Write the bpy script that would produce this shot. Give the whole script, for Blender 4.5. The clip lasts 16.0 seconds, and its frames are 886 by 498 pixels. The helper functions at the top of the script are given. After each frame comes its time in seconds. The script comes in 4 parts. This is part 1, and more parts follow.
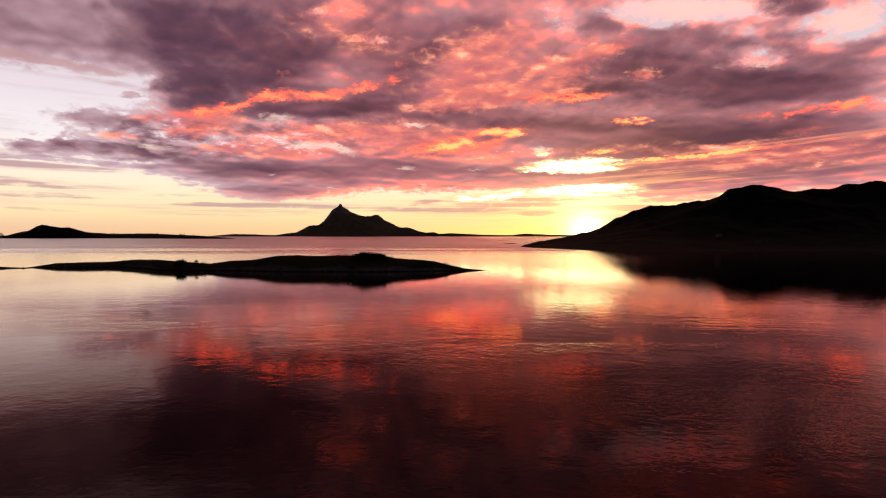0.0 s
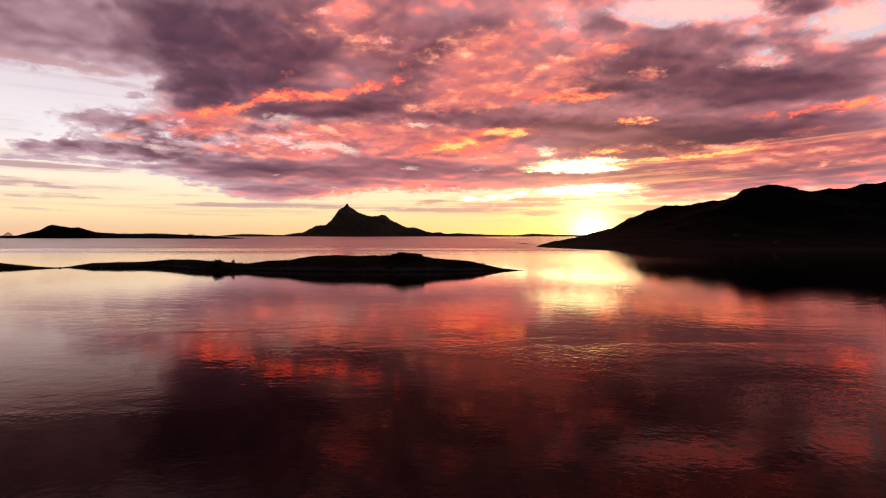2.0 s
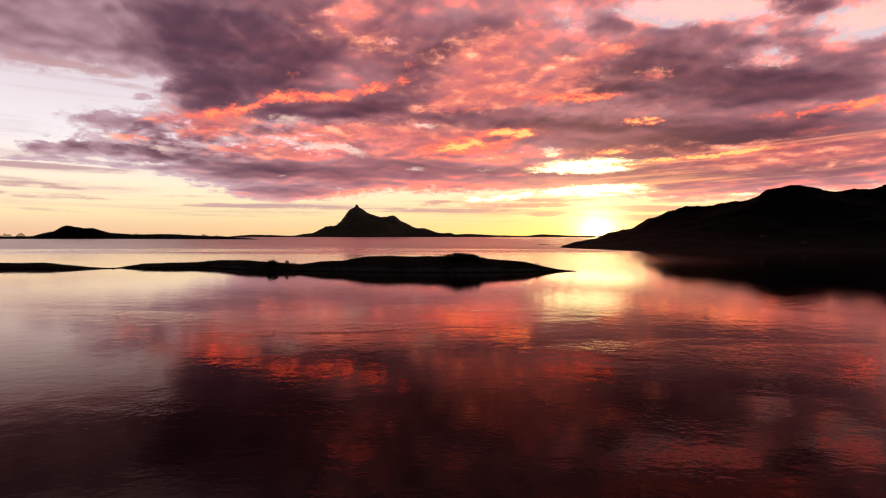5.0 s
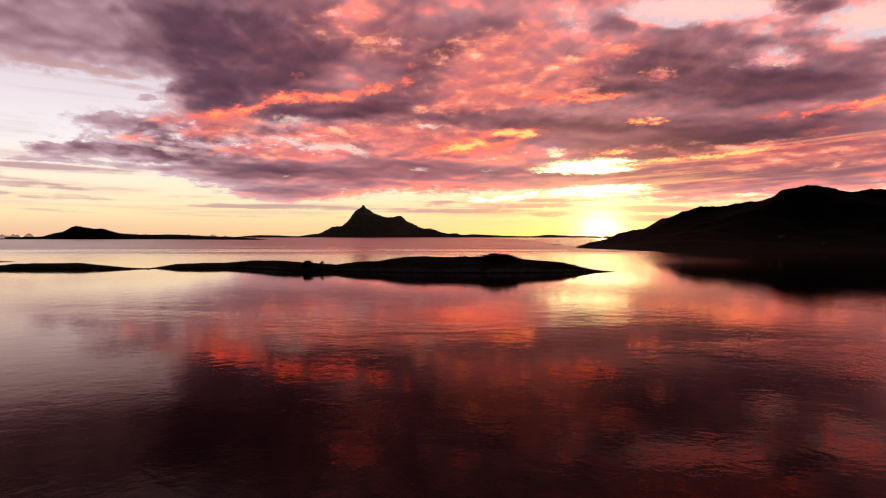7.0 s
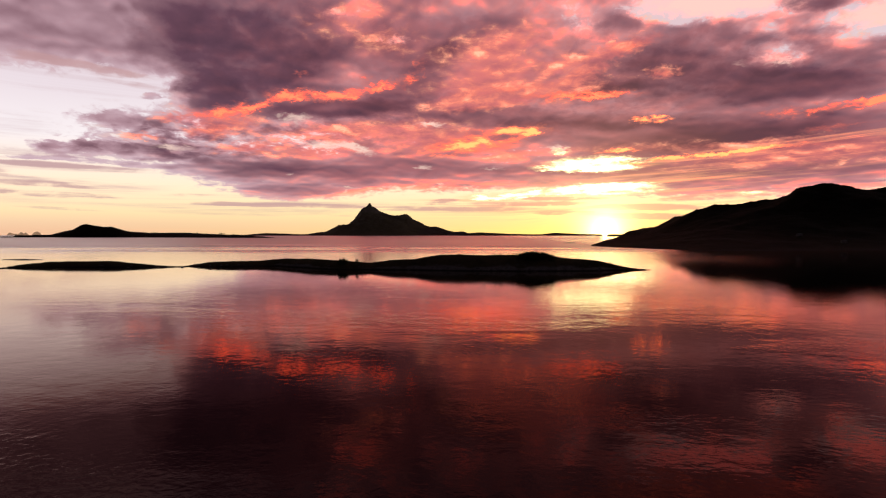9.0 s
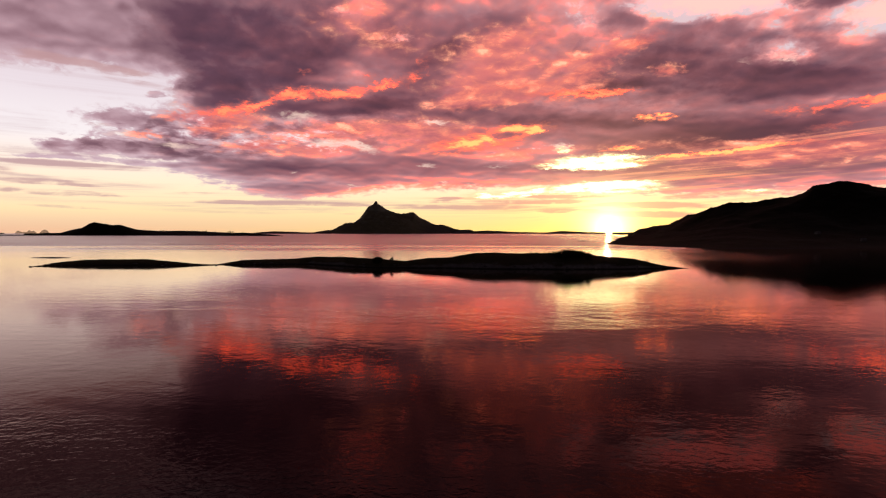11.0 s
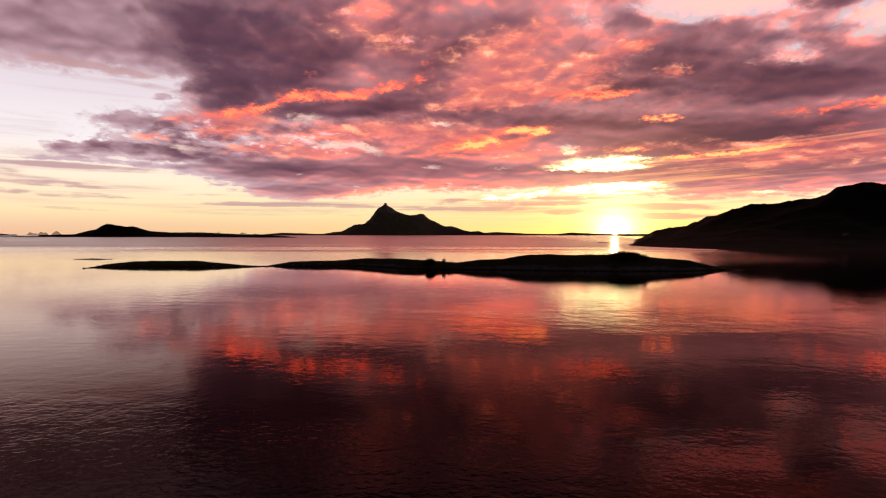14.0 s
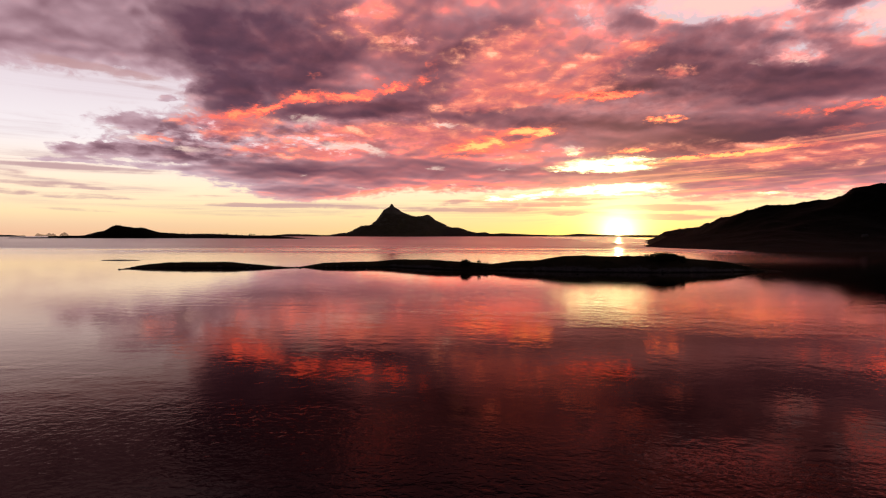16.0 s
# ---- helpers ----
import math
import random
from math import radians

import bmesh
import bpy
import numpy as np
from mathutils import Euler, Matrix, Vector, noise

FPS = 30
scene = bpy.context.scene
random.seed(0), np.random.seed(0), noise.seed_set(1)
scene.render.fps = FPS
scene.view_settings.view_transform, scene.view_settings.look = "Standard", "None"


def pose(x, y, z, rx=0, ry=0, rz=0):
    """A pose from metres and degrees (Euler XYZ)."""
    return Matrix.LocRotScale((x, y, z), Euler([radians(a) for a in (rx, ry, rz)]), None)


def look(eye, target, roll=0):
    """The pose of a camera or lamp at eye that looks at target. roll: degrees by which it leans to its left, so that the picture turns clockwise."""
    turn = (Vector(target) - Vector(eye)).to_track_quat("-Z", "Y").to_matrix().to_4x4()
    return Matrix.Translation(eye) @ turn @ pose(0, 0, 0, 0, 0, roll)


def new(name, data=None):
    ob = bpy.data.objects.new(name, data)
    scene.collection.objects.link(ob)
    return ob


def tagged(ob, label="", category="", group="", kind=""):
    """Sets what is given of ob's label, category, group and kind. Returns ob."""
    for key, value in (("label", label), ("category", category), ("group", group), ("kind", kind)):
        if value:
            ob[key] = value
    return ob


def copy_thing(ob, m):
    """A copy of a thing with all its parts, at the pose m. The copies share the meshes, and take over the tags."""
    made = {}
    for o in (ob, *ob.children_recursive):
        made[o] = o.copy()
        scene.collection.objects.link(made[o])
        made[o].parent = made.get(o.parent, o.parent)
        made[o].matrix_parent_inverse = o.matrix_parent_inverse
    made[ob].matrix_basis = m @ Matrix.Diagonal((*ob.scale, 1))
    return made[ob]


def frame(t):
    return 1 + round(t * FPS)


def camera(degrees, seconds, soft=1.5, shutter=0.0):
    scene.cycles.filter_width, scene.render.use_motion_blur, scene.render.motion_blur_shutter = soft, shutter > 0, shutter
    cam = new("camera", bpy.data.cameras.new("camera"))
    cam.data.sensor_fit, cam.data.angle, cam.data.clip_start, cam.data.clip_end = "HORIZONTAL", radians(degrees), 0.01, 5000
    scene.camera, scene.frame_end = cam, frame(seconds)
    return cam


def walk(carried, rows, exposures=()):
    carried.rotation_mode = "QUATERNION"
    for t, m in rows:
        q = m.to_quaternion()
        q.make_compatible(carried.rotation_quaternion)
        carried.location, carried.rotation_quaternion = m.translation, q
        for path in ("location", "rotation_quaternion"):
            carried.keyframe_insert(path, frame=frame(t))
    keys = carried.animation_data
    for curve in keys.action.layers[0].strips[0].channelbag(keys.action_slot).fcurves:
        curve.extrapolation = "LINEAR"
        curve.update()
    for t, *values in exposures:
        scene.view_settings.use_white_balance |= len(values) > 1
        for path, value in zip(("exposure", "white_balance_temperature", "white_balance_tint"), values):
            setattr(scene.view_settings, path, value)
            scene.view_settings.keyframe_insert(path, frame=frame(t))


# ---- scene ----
cam = camera(73.96, 16.0, soft=1.2)
EYE, RUN, TURN, TILT = 25.0, 174.0, 2.862, -1.54
# seconds, share of the flight, pitch
FLIGHT = [
    (0.0, 0.0, 0.0), (0.5, 0.0325, 0.0), (1.0, 0.064, 0.0), (1.5, 0.0958, 0.0), (2.0, 0.1285, 0.0),
    (2.5, 0.160, 0.0), (3.0, 0.192, 0.0), (3.5, 0.223, 0.01), (4.0, 0.2545, 0.02), (6.5, 0.412, 0.11),
    (7.0, 0.4435, 0.10), (7.5, 0.4745, 0.05), (8.0, 0.505, 0.0), (8.5, 0.5355, -0.02), (9.0, 0.5665, -0.08),
    (11.5, 0.7215, -0.27), (12.0, 0.7525, -0.26), (12.5, 0.784, -0.20), (13.0, 0.815, -0.16), (13.5, 0.846, -0.14),
    (14.0, 0.876, -0.11), (14.5, 0.906, -0.10), (15.0, 0.9365, -0.06), (15.5, 0.968, -0.01), (16.0, 1.0, 0.0),
]
walk(cam, [(t, pose(-RUN * s, 0, EYE, 90 + TILT + p, 0, TURN * s)) for t, s, p in FLIGHT])

# ---- world and sun ----
SUN_AZ, SUN_EL = 13.75, 0.15          # degrees to the right of +y, degrees up
SUN_DIR = Vector((math.sin(radians(SUN_AZ)) * math.cos(radians(SUN_EL)),
                  math.cos(radians(SUN_AZ)) * math.cos(radians(SUN_EL)), math.sin(radians(SUN_EL))))

sun = new("sun", bpy.data.lights.new("sun", "SUN"))
sun.data.energy, sun.data.angle, sun.data.color = 2.0, radians(0.53), (1.0, 0.52, 0.22)
sun.matrix_world = look((0, 0, 0), -SUN_DIR)
sun.location = (400, 1600, 900)


class Nodes:
    """Short-hand for building a node tree."""

    def __init__(self, tree):
        self.tree = tree
        tree.nodes.clear()

    def add(self, kind, **sets):
        n = self.tree.nodes.new(kind)
        for k, v in sets.items():
            setattr(n, k, v)
        return n

    def link(self, a, b):
        self.tree.links.new(a, b)

    def put(self, socket, v):
        if isinstance(v, (int, float, tuple, list)):
            socket.default_value = v
        else:
            self.link(v, socket)

    def math(self, op, a, b=None, c=None, clamp=False):
        n = self.add("ShaderNodeMath", operation=op, use_clamp=clamp)
        for i, v in enumerate((a, b, c)):
            if v is not None:
                self.put(n.inputs[i], v)
        return n.outputs[0]

    def vec(self, op, a, b=None, scale=None):
        n = self.add("ShaderNodeVectorMath", operation=op)
        self.put(n.inputs[0], a)
        if b is not None:
            self.put(n.inputs[1], b)
        if scale is not None:
            self.put(n.inputs["Scale"], scale)
        return n.outputs["Value"] if op in ("DOT_PRODUCT", "LENGTH", "DISTANCE") else n.outputs["Vector"]

    def noise(self, at, scale, detail=4.0, rough=0.5, distortion=0.0, out="Fac"):
        n = self.add("ShaderNodeTexNoise")
        self.link(at, n.inputs["Vector"])
        n.inputs["Scale"].default_value, n.inputs["Detail"].default_value = scale, detail
        n.inputs["Roughness"].default_value, n.inputs["Distortion"].default_value = rough, distortion
        return n.outputs[out]

    def step(self, v, lo, hi):
        n = self.add("ShaderNodeMapRange", interpolation_type="SMOOTHSTEP")
        self.put(n.inputs["Value"], v)
        n.inputs["From Min"].default_value, n.inputs["From Max"].default_value = lo, hi
        return n.outputs["Result"]

    def mix(self, f, a, b):
        n = self.add("ShaderNodeMix", data_type="RGBA")
        self.put(n.inputs["Factor"], f)
        for i, v in ((6, a), (7, b)):
            self.put(n.inputs[i], (*v, 1) if isinstance(v, tuple) and len(v) == 3 else v)
        return n.outputs[2]

    def ramp(self, v, stops):
        n = self.add("ShaderNodeValToRGB")
        e = n.color_ramp.elements
        while len(e) < len(stops):
            e.new(0.5)
        for el, (p, c) in zip(e, stops):
            el.position, el.color = p, (*c, 1)
        self.link(v, n.inputs[0])
        return n.outputs[0]

    def blobs(self, at, rows, gain=2.0):
        """The sum of soft ellipses: azimuth, elevation, half width, half height (degrees), slope, weight."""
        total = None
        for az, el, w, h, turn, weight in rows:
            m = self.add("ShaderNodeMapping", vector_type="TEXTURE")
            self.link(at, m.inputs["Vector"])
            m.inputs["Location"].default_value = (az, el, 0)
            m.inputs["Rotation"].default_value = (0, 0, radians(turn))
            m.inputs["Scale"].default_value = (w, h, 1)
            g = self.add("ShaderNodeTexGradient", gradient_type="SPHERICAL")
            self.link(m.outputs[0], g.inputs[0])
            body = self.math("MULTIPLY", g.outputs["Fac"], gain, clamp=True)
            total = self.math("MULTIPLY_ADD", body, weight, 0.0 if total is None else total)
        return total


# clouds, as azimuth, elevation, half width, half height, slope, weight
VEIL = [
    (12.76, 18.03, 42.0, 15.63, -4.3, 0.8), (-13.53, 8.66, 22.53, 5.47, 1.8, 0.4), (-34.86, 17.31, 17.84, 5.14, 3.0, 0.85),
    (27.0, 6.15, 23.73, 3.56, 1.2, 0.75), (-26.27, 8.53, 10.38, 2.91, -1.5, 0.2),
]
BANKS = [
    (-19.47, 17.24, 10.6, 8.21, 5.3, 0.85), (-20.57, 15.01, 8.29, 4.54, 5.0, 0.35), (-23.37, 12.37, 3.39, 2.21, -3.4, 0.8),
    (-13.49, 15.27, 10.45, 3.26, 7.8, 0.22), (-10.32, 16.9, 6.66, 2.25, 2.5, 0.2), (-7.74, 18.36, 2.26, 2.23, 1.9, 0.4),
    (-5.2, 20.67, 2.49, 4.0, -20.8, 0.25), (-3.57, 17.08, 4.9, 2.72, 18.9, 0.4), (-11.41, 11.63, 9.55, 1.13, 3.9, 0.75),
    (-6.57, 13.0, 5.69, 1.54, 12.5, 0.55), (-2.48, 15.59, 4.91, 2.26, 23.5, 0.35), (1.06, 18.54, 5.98, 1.36, 21.8, 0.3),
    (-20.17, 5.75, 8.37, 1.13, 1.9, 0.4), (-15.64, 4.99, 9.8, 2.32, -2.8, 0.42),
]
BANKS += [
    (-9.29, 6.12, 13.46, 1.93, 0.8, 0.3), (-2.21, 5.63, 12.07, 2.17, 0.1, 0.35), (-16.67, 3.76, 5.62, 0.95, 1.0, 0.35),
    (4.35, 5.33, 9.23, 1.4, 2.4, 0.25), (-29.76, 9.54, 4.46, 0.93, -3.8, 0.4), (-28.5, 7.09, 4.57, 1.05, -1.9, 0.35),
    (-34.17, 6.92, 3.03, 0.91, 2.1, 0.5), (-24.92, 7.05, 5.54, 0.99, -2.3, 0.3), (-32.29, 5.91, 7.68, 0.37, -1.1, 0.4),
    (-27.92, 11.58, 1.31, 0.33, 2.4, 0.45), (14.81, 14.51, 5.28, 2.05, 13.4, 0.5), (13.3, 13.33, 6.13, 0.7, 0.5, 0.45),
    (19.22, 15.35, 4.3, 2.26, -5.5, 0.4), (22.97, 12.86, 10.42, 2.82, -5.6, 0.5),
]
BANKS += [
    (28.99, 12.2, 8.93, 2.06, -6.9, 0.6), (32.86, 12.98, 4.84, 2.56, 2.9, 0.3), (24.72, 15.2, 5.05, 1.27, -7.1, 0.2),
    (22.47, 16.97, 7.29, 1.18, -7.1, 0.2), (15.53, 18.55, 2.29, 0.74, -5.3, 0.2), (30.34, 15.29, 2.56, 1.29, -9.0, 0.25),
    (4.88, 10.8, 14.6, 1.15, -3.1, 0.4), (17.84, 8.87, 17.07, 2.01, -3.1, 0.52), (26.11, 8.9, 11.18, 1.7, -0.2, 0.55),
    (31.4, 9.25, 5.79, 0.89, 3.4, 0.3), (25.29, 5.23, 15.75, 0.58, -0.4, 0.15), (29.9, 18.44, 3.57, 0.91, -10.4, 0.8),
    (-9.2, 28.64, 37.25, 4.48, 3.3, 1.0), (32.68, 23.79, 22.29, 3.35, -14.1, 0.6),
]
BANKS += [
    (6.46, 19.35, 4.81, 1.33, 6.4, 0.2),
]
BROKEN = [
    (-26.72, 8.26, 8.96, 2.51, -1.6, 0.55), (-33.86, 7.13, 3.52, 1.0, 2.1, 0.5), (-20.14, 8.39, 10.82, 2.53, 2.8, 0.45),
    (-10.35, 9.54, 10.69, 2.36, 1.5, 0.4), (20.17, 15.02, 19.81, 4.23, -5.7, 0.3), (7.56, 11.35, 21.34, 3.1, -1.8, 0.25),
    (-19.08, 16.8, 10.9, 5.67, 5.0, 0.25),
]
GAPS = [
    (22.44, 19.12, 9.56, 1.41, -5.9, 0.85), (34.08, 16.5, 4.69, 2.02, 5.7, 0.6), (27.8, 14.57, 2.28, 1.24, -7.8, 0.5),
    (26.64, 16.85, 2.33, 0.7, -8.4, 0.3), (10.16, 19.39, 4.7, 1.88, -3.7, 0.35), (-8.71, 19.38, 4.29, 1.67, 2.3, 0.2),
]
SALMON = [
    (22.4, 22.72, 15.0, 2.51, -9.0, 0.8), (-10.04, 19.42, 7.19, 2.37, 2.7, 0.4), (-6.56, 17.52, 4.87, 1.67, 1.5, 0.35),
    (3.78, 17.27, 8.65, 2.46, 9.4, 0.55), (2.7, 14.29, 8.7, 2.03, 10.2, 0.6), (8.09, 13.13, 10.1, 1.22, 2.6, 0.7),
    (1.07, 12.16, 7.1, 1.04, 3.3, 0.6), (10.19, 15.29, 3.4, 1.98, 15.9, 0.4), (14.8, 16.45, 4.78, 1.05, 12.6, 0.7),
    (12.27, 14.68, 2.83, 0.99, 15.8, 0.6), (18.75, 14.2, 1.92, 0.77, -5.0, 0.6), (-6.03, 9.78, 8.71, 1.58, 4.6, 0.5),
    (-13.53, 9.39, 6.81, 1.04, 2.0, 0.4), (-0.57, 8.59, 8.76, 1.6, 4.7, 0.6),
]
SALMON += [
    (-13.54, 7.62, 6.03, 0.94, 4.6, 0.6), (-19.66, 7.81, 4.7, 0.81, 7.7, 0.6), (-22.31, 10.02, 5.26, 1.48, -1.4, 0.7),
    (-28.49, 8.23, 2.61, 0.48, 0.8, 0.6), (-26.26, 9.88, 3.16, 0.58, -0.9, 0.4), (-23.98, 8.68, 3.04, 0.69, 3.5, 0.5),
    (5.16, 7.47, 4.06, 0.96, 4.1, 0.5), (29.07, 6.63, 13.42, 1.67, 1.8, 0.62), (-8.76, 3.97, 10.26, 0.65, 0.5, 0.25),
    (-1.12, 4.55, 8.78, 0.65, -0.0, 0.3), (19.3, 7.69, 12.46, 0.7, -0.8, 0.35),
]
FIRE = [
    (-18.13, 11.87, 3.01, 0.55, 11.4, 0.8), (-23.96, 10.44, 2.34, 0.58, 4.2, 0.6), (-21.97, 10.73, 3.12, 0.79, 8.0, 0.8),
    (-19.87, 11.32, 3.2, 0.79, 11.7, 0.9), (-16.35, 12.67, 3.32, 0.8, 7.2, 0.9), (-13.41, 12.67, 4.45, 0.71, 0.7, 0.9),
    (-10.23, 13.16, 4.54, 0.76, 11.5, 1.0), (-7.0, 14.01, 3.14, 0.61, 18.3, 0.9), (-4.66, 14.56, 1.63, 0.71, 38.8, 0.9),
    (-3.79, 15.83, 1.2, 0.8, 43.2, 0.6), (-8.99, 14.31, 1.07, 0.5, 1.8, 0.6), (-22.31, 9.48, 3.11, 0.69, 13.9, 0.5),
    (-15.31, 14.57, 1.03, 0.3, 3.4, 0.6), (4.87, 13.48, 8.1, 0.51, 4.2, 0.5),
]
FIRE += [
    (9.68, 12.66, 7.37, 0.56, 0.5, 0.9), (13.31, 12.73, 4.86, 0.45, -1.3, 0.9), (1.62, 11.74, 4.91, 0.42, 2.2, 0.5),
    (15.8, 16.55, 3.73, 0.47, 12.4, 0.6), (12.27, 14.68, 2.32, 0.49, 20.6, 0.5), (18.51, 14.22, 1.64, 0.48, -4.9, 0.5),
    (29.02, 9.89, 3.25, 0.55, -2.3, 1.1), (32.53, 10.1, 3.95, 0.53, 2.7, 1.15), (35.07, 10.34, 2.29, 0.51, 4.5, 1.15),
    (2.98, 9.04, 7.35, 1.43, 7.1, 1.1), (1.07, 7.78, 5.2, 0.54, 5.5, 0.6), (-1.66, 8.22, 3.56, 0.75, 4.9, 0.5),
    (-19.16, 7.83, 3.23, 0.41, 7.6, 0.6), (32.18, 8.46, 4.17, 0.27, 3.8, 0.6),
]
FIRE += [
    (26.98, 7.05, 8.9, 0.38, 2.9, 0.6), (32.2, 7.39, 4.55, 0.27, 2.2, 0.5),
]
CREAM = [
    (-13.01, 8.21, 3.42, 0.58, -0.3, 0.9), (-9.82, 8.02, 2.36, 0.64, -18.6, 0.9), (-15.6, 10.54, 2.47, 0.71, 7.6, 0.7),
    (-2.92, 10.34, 1.97, 0.37, 0.3, 0.75), (9.44, 7.91, 1.27, 0.42, -1.5, 1.0), (-6.02, 17.92, 2.44, 0.68, 1.3, 0.5),
    (-11.37, 19.82, 2.91, 0.56, 3.2, 0.4), (27.81, 14.22, 1.83, 0.67, -7.6, 0.7), (11.72, 18.67, 1.76, 0.94, -4.1, 0.5),
    (-3.58, 6.28, 1.42, 0.27, 0.2, 0.55), (3.26, 6.15, 2.18, 0.22, -0.5, 0.5), (-16.1, 5.45, 0.41, 0.16, 1.4, 0.6),
    (22.44, 19.2, 9.1, 1.14, -5.9, 1.2), (34.26, 16.55, 3.23, 1.37, 5.7, 1.0),
]
CREAM += [
    (24.74, 14.29, 1.76, 0.37, -6.7, 0.3), (-26.28, 7.46, 2.71, 0.39, -5.2, 0.6), (-30.62, 8.21, 2.51, 0.37, -1.1, 0.4),
]
BRIGHT = [
    (12.06, 6.53, 5.18, 0.84, 1.5, 1.25), (9.7, 7.64, 1.48, 0.47, -1.5, 1.0), (10.24, 6.05, 2.63, 0.42, 0.8, 1.0),
    (14.27, 5.94, 3.3, 0.47, 0.4, 1.2), (16.13, 6.66, 3.24, 0.41, 1.0, 1.2), (13.47, 4.02, 7.18, 0.79, 1.0, 1.7),
    (3.38, 3.44, 4.63, 0.49, -0.3, 1.4), (6.52, 3.69, 3.23, 0.38, 1.5, 1.0), (25.74, 3.41, 2.39, 0.34, 1.6, 0.7),
    (8.12, 6.09, 2.13, 0.32, -1.0, 0.7),
]
SPARKS = [
    (17.83, 10.12, 2.44, 0.5, -5.5, 1.5), (3.53, 9.19, 6.25, 0.9, 8.0, 1.05), (7.14, 9.39, 1.18, 0.42, -11.2, 1.2),
    (-0.29, 8.11, 5.2, 0.64, 7.6, 1.0), (15.22, 7.51, 2.77, 0.26, 0.8, 1.3), (19.07, 6.64, 6.25, 0.35, 2.8, 1.5),
    (23.27, 6.84, 5.43, 0.29, 2.3, 1.3), (27.82, 7.18, 5.0, 0.23, 2.8, 0.8),
]
STRIPED = [
    (29.07, 6.07, 17.49, 2.05, 3.3, 1.0), (14.4, 2.69, 14.74, 2.53, -0.8, 0.9), (2.17, 3.72, 12.03, 1.42, -0.2, 0.4),
]
BARS = [
    (17.9, 2.28, 6.85, 0.41, -1.9, 1.3), (17.41, 1.46, 6.4, 0.36, -1.6, 1.3), (10.52, 1.83, 4.21, 0.32, -0.4, 1.2),
    (2.18, 2.25, 7.66, 0.33, -0.1, 1.0), (8.13, 2.76, 5.07, 0.32, -0.5, 1.1), (21.7, 3.08, 4.41, 0.35, 1.9, 1.1),
    (9.73, 3.18, 4.76, 0.27, -0.6, 1.0), (-2.76, 2.8, 3.29, 0.22, 0.1, 0.6), (-32.58, 13.52, 7.6, 0.53, -5.3, 0.7),
    (-36.04, 13.62, 5.55, 0.42, -0.1, 0.6), (-29.29, 12.5, 5.56, 0.41, -6.5, 0.5), (-34.6, 9.66, 6.14, 0.35, -0.8, 0.35),
    (-30.99, 11.04, 2.48, 0.27, 1.7, 0.4), (-36.19, 3.92, 5.19, 0.4, -2.1, 0.8),
]
BARS += [
    (-34.31, 3.04, 5.81, 0.41, -1.6, 0.8), (-36.17, 5.48, 5.19, 0.36, 0.2, 0.9), (-31.89, 5.28, 7.34, 0.33, -0.4, 0.7),
    (-34.71, 1.93, 4.04, 0.18, -2.3, 0.6), (-24.96, 3.32, 3.46, 0.2, 1.4, 0.6), (-21.42, 2.58, 5.58, 0.31, -1.2, 0.9),
    (-15.13, 2.56, 8.3, 0.32, -0.4, 0.9), (-6.05, 2.3, 7.64, 0.33, 0.2, 0.6), (-22.63, 1.64, 3.11, 0.15, 0.6, 0.4),
    (-29.83, 4.19, 1.02, 0.19, 2.3, 0.6), (-1.67, 3.07, 2.09, 0.27, 3.0, 1.1), (4.9, 2.73, 8.68, 0.27, -0.3, 0.7),
    (12.85, 5.04, 10.82, 0.53, -0.3, 0.7), (16.91, 2.45, 5.94, 0.26, 0.2, 0.6),
]
BARS += [
    (17.9, 1.71, 4.65, 0.21, -0.6, 0.6), (10.25, 3.22, 5.79, 0.21, -0.7, 0.6), (-37.64, 4.46, 2.5, 0.18, -0.4, 0.5),
    (-32.72, 3.7, 2.81, 0.19, -1.2, 0.5), (-9.31, 1.58, 6.47, 0.16, 0.2, 0.4), (-40.41, 3.33, 3.98, 0.38, -1.2, 0.8),
    (-40.38, 4.81, 3.98, 0.34, 0.0, 0.8),
]
THREADS = [
    (-36.18, 4.54, 11.12, 2.46, -0.5, 1.0), (-18.2, 2.47, 16.12, 1.15, -0.3, 0.9), (-33.78, 12.4, 10.92, 1.97, -1.4, 0.3),
    (-38.97, 8.32, 5.51, 1.69, 0.1, 0.4), (4.9, 2.07, 14.11, 1.2, -0.2, 0.7),
]


world = bpy.data.worlds.new("sunset_sky")
scene.world = world
world.use_nodes = True
N = Nodes(world.node_tree)
direction = N.add("ShaderNodeTexCoord").outputs["Generated"]
xyz = N.add("ShaderNodeSeparateXYZ")
N.link(direction, xyz.inputs[0])
DX, DY, DZ = xyz.outputs
azimuth = N.math("MULTIPLY", N.math("ARCTAN2", DX, DY), 57.29578)
elevation = N.math("MAXIMUM", N.math("MULTIPLY", N.math("ARCSINE", DZ), 57.29578), 0.0)
# cloud grain: round puffs overhead, drawn out into bars towards the horizon
grain_at = N.add("ShaderNodeCombineXYZ")
N.link(N.math("MULTIPLY", azimuth, 0.2), grain_at.inputs[0])
N.link(N.math("MULTIPLY", N.math("LOGARITHM", N.math("ADD", elevation, 4.0), 2.71828), 6.5), grain_at.inputs[1])
grain_at = grain_at.outputs[0]
sky_at = N.add("ShaderNodeCombineXYZ")
N.link(azimuth, sky_at.inputs[0])
N.link(elevation, sky_at.inputs[1])
sky_at = sky_at.outputs[0]
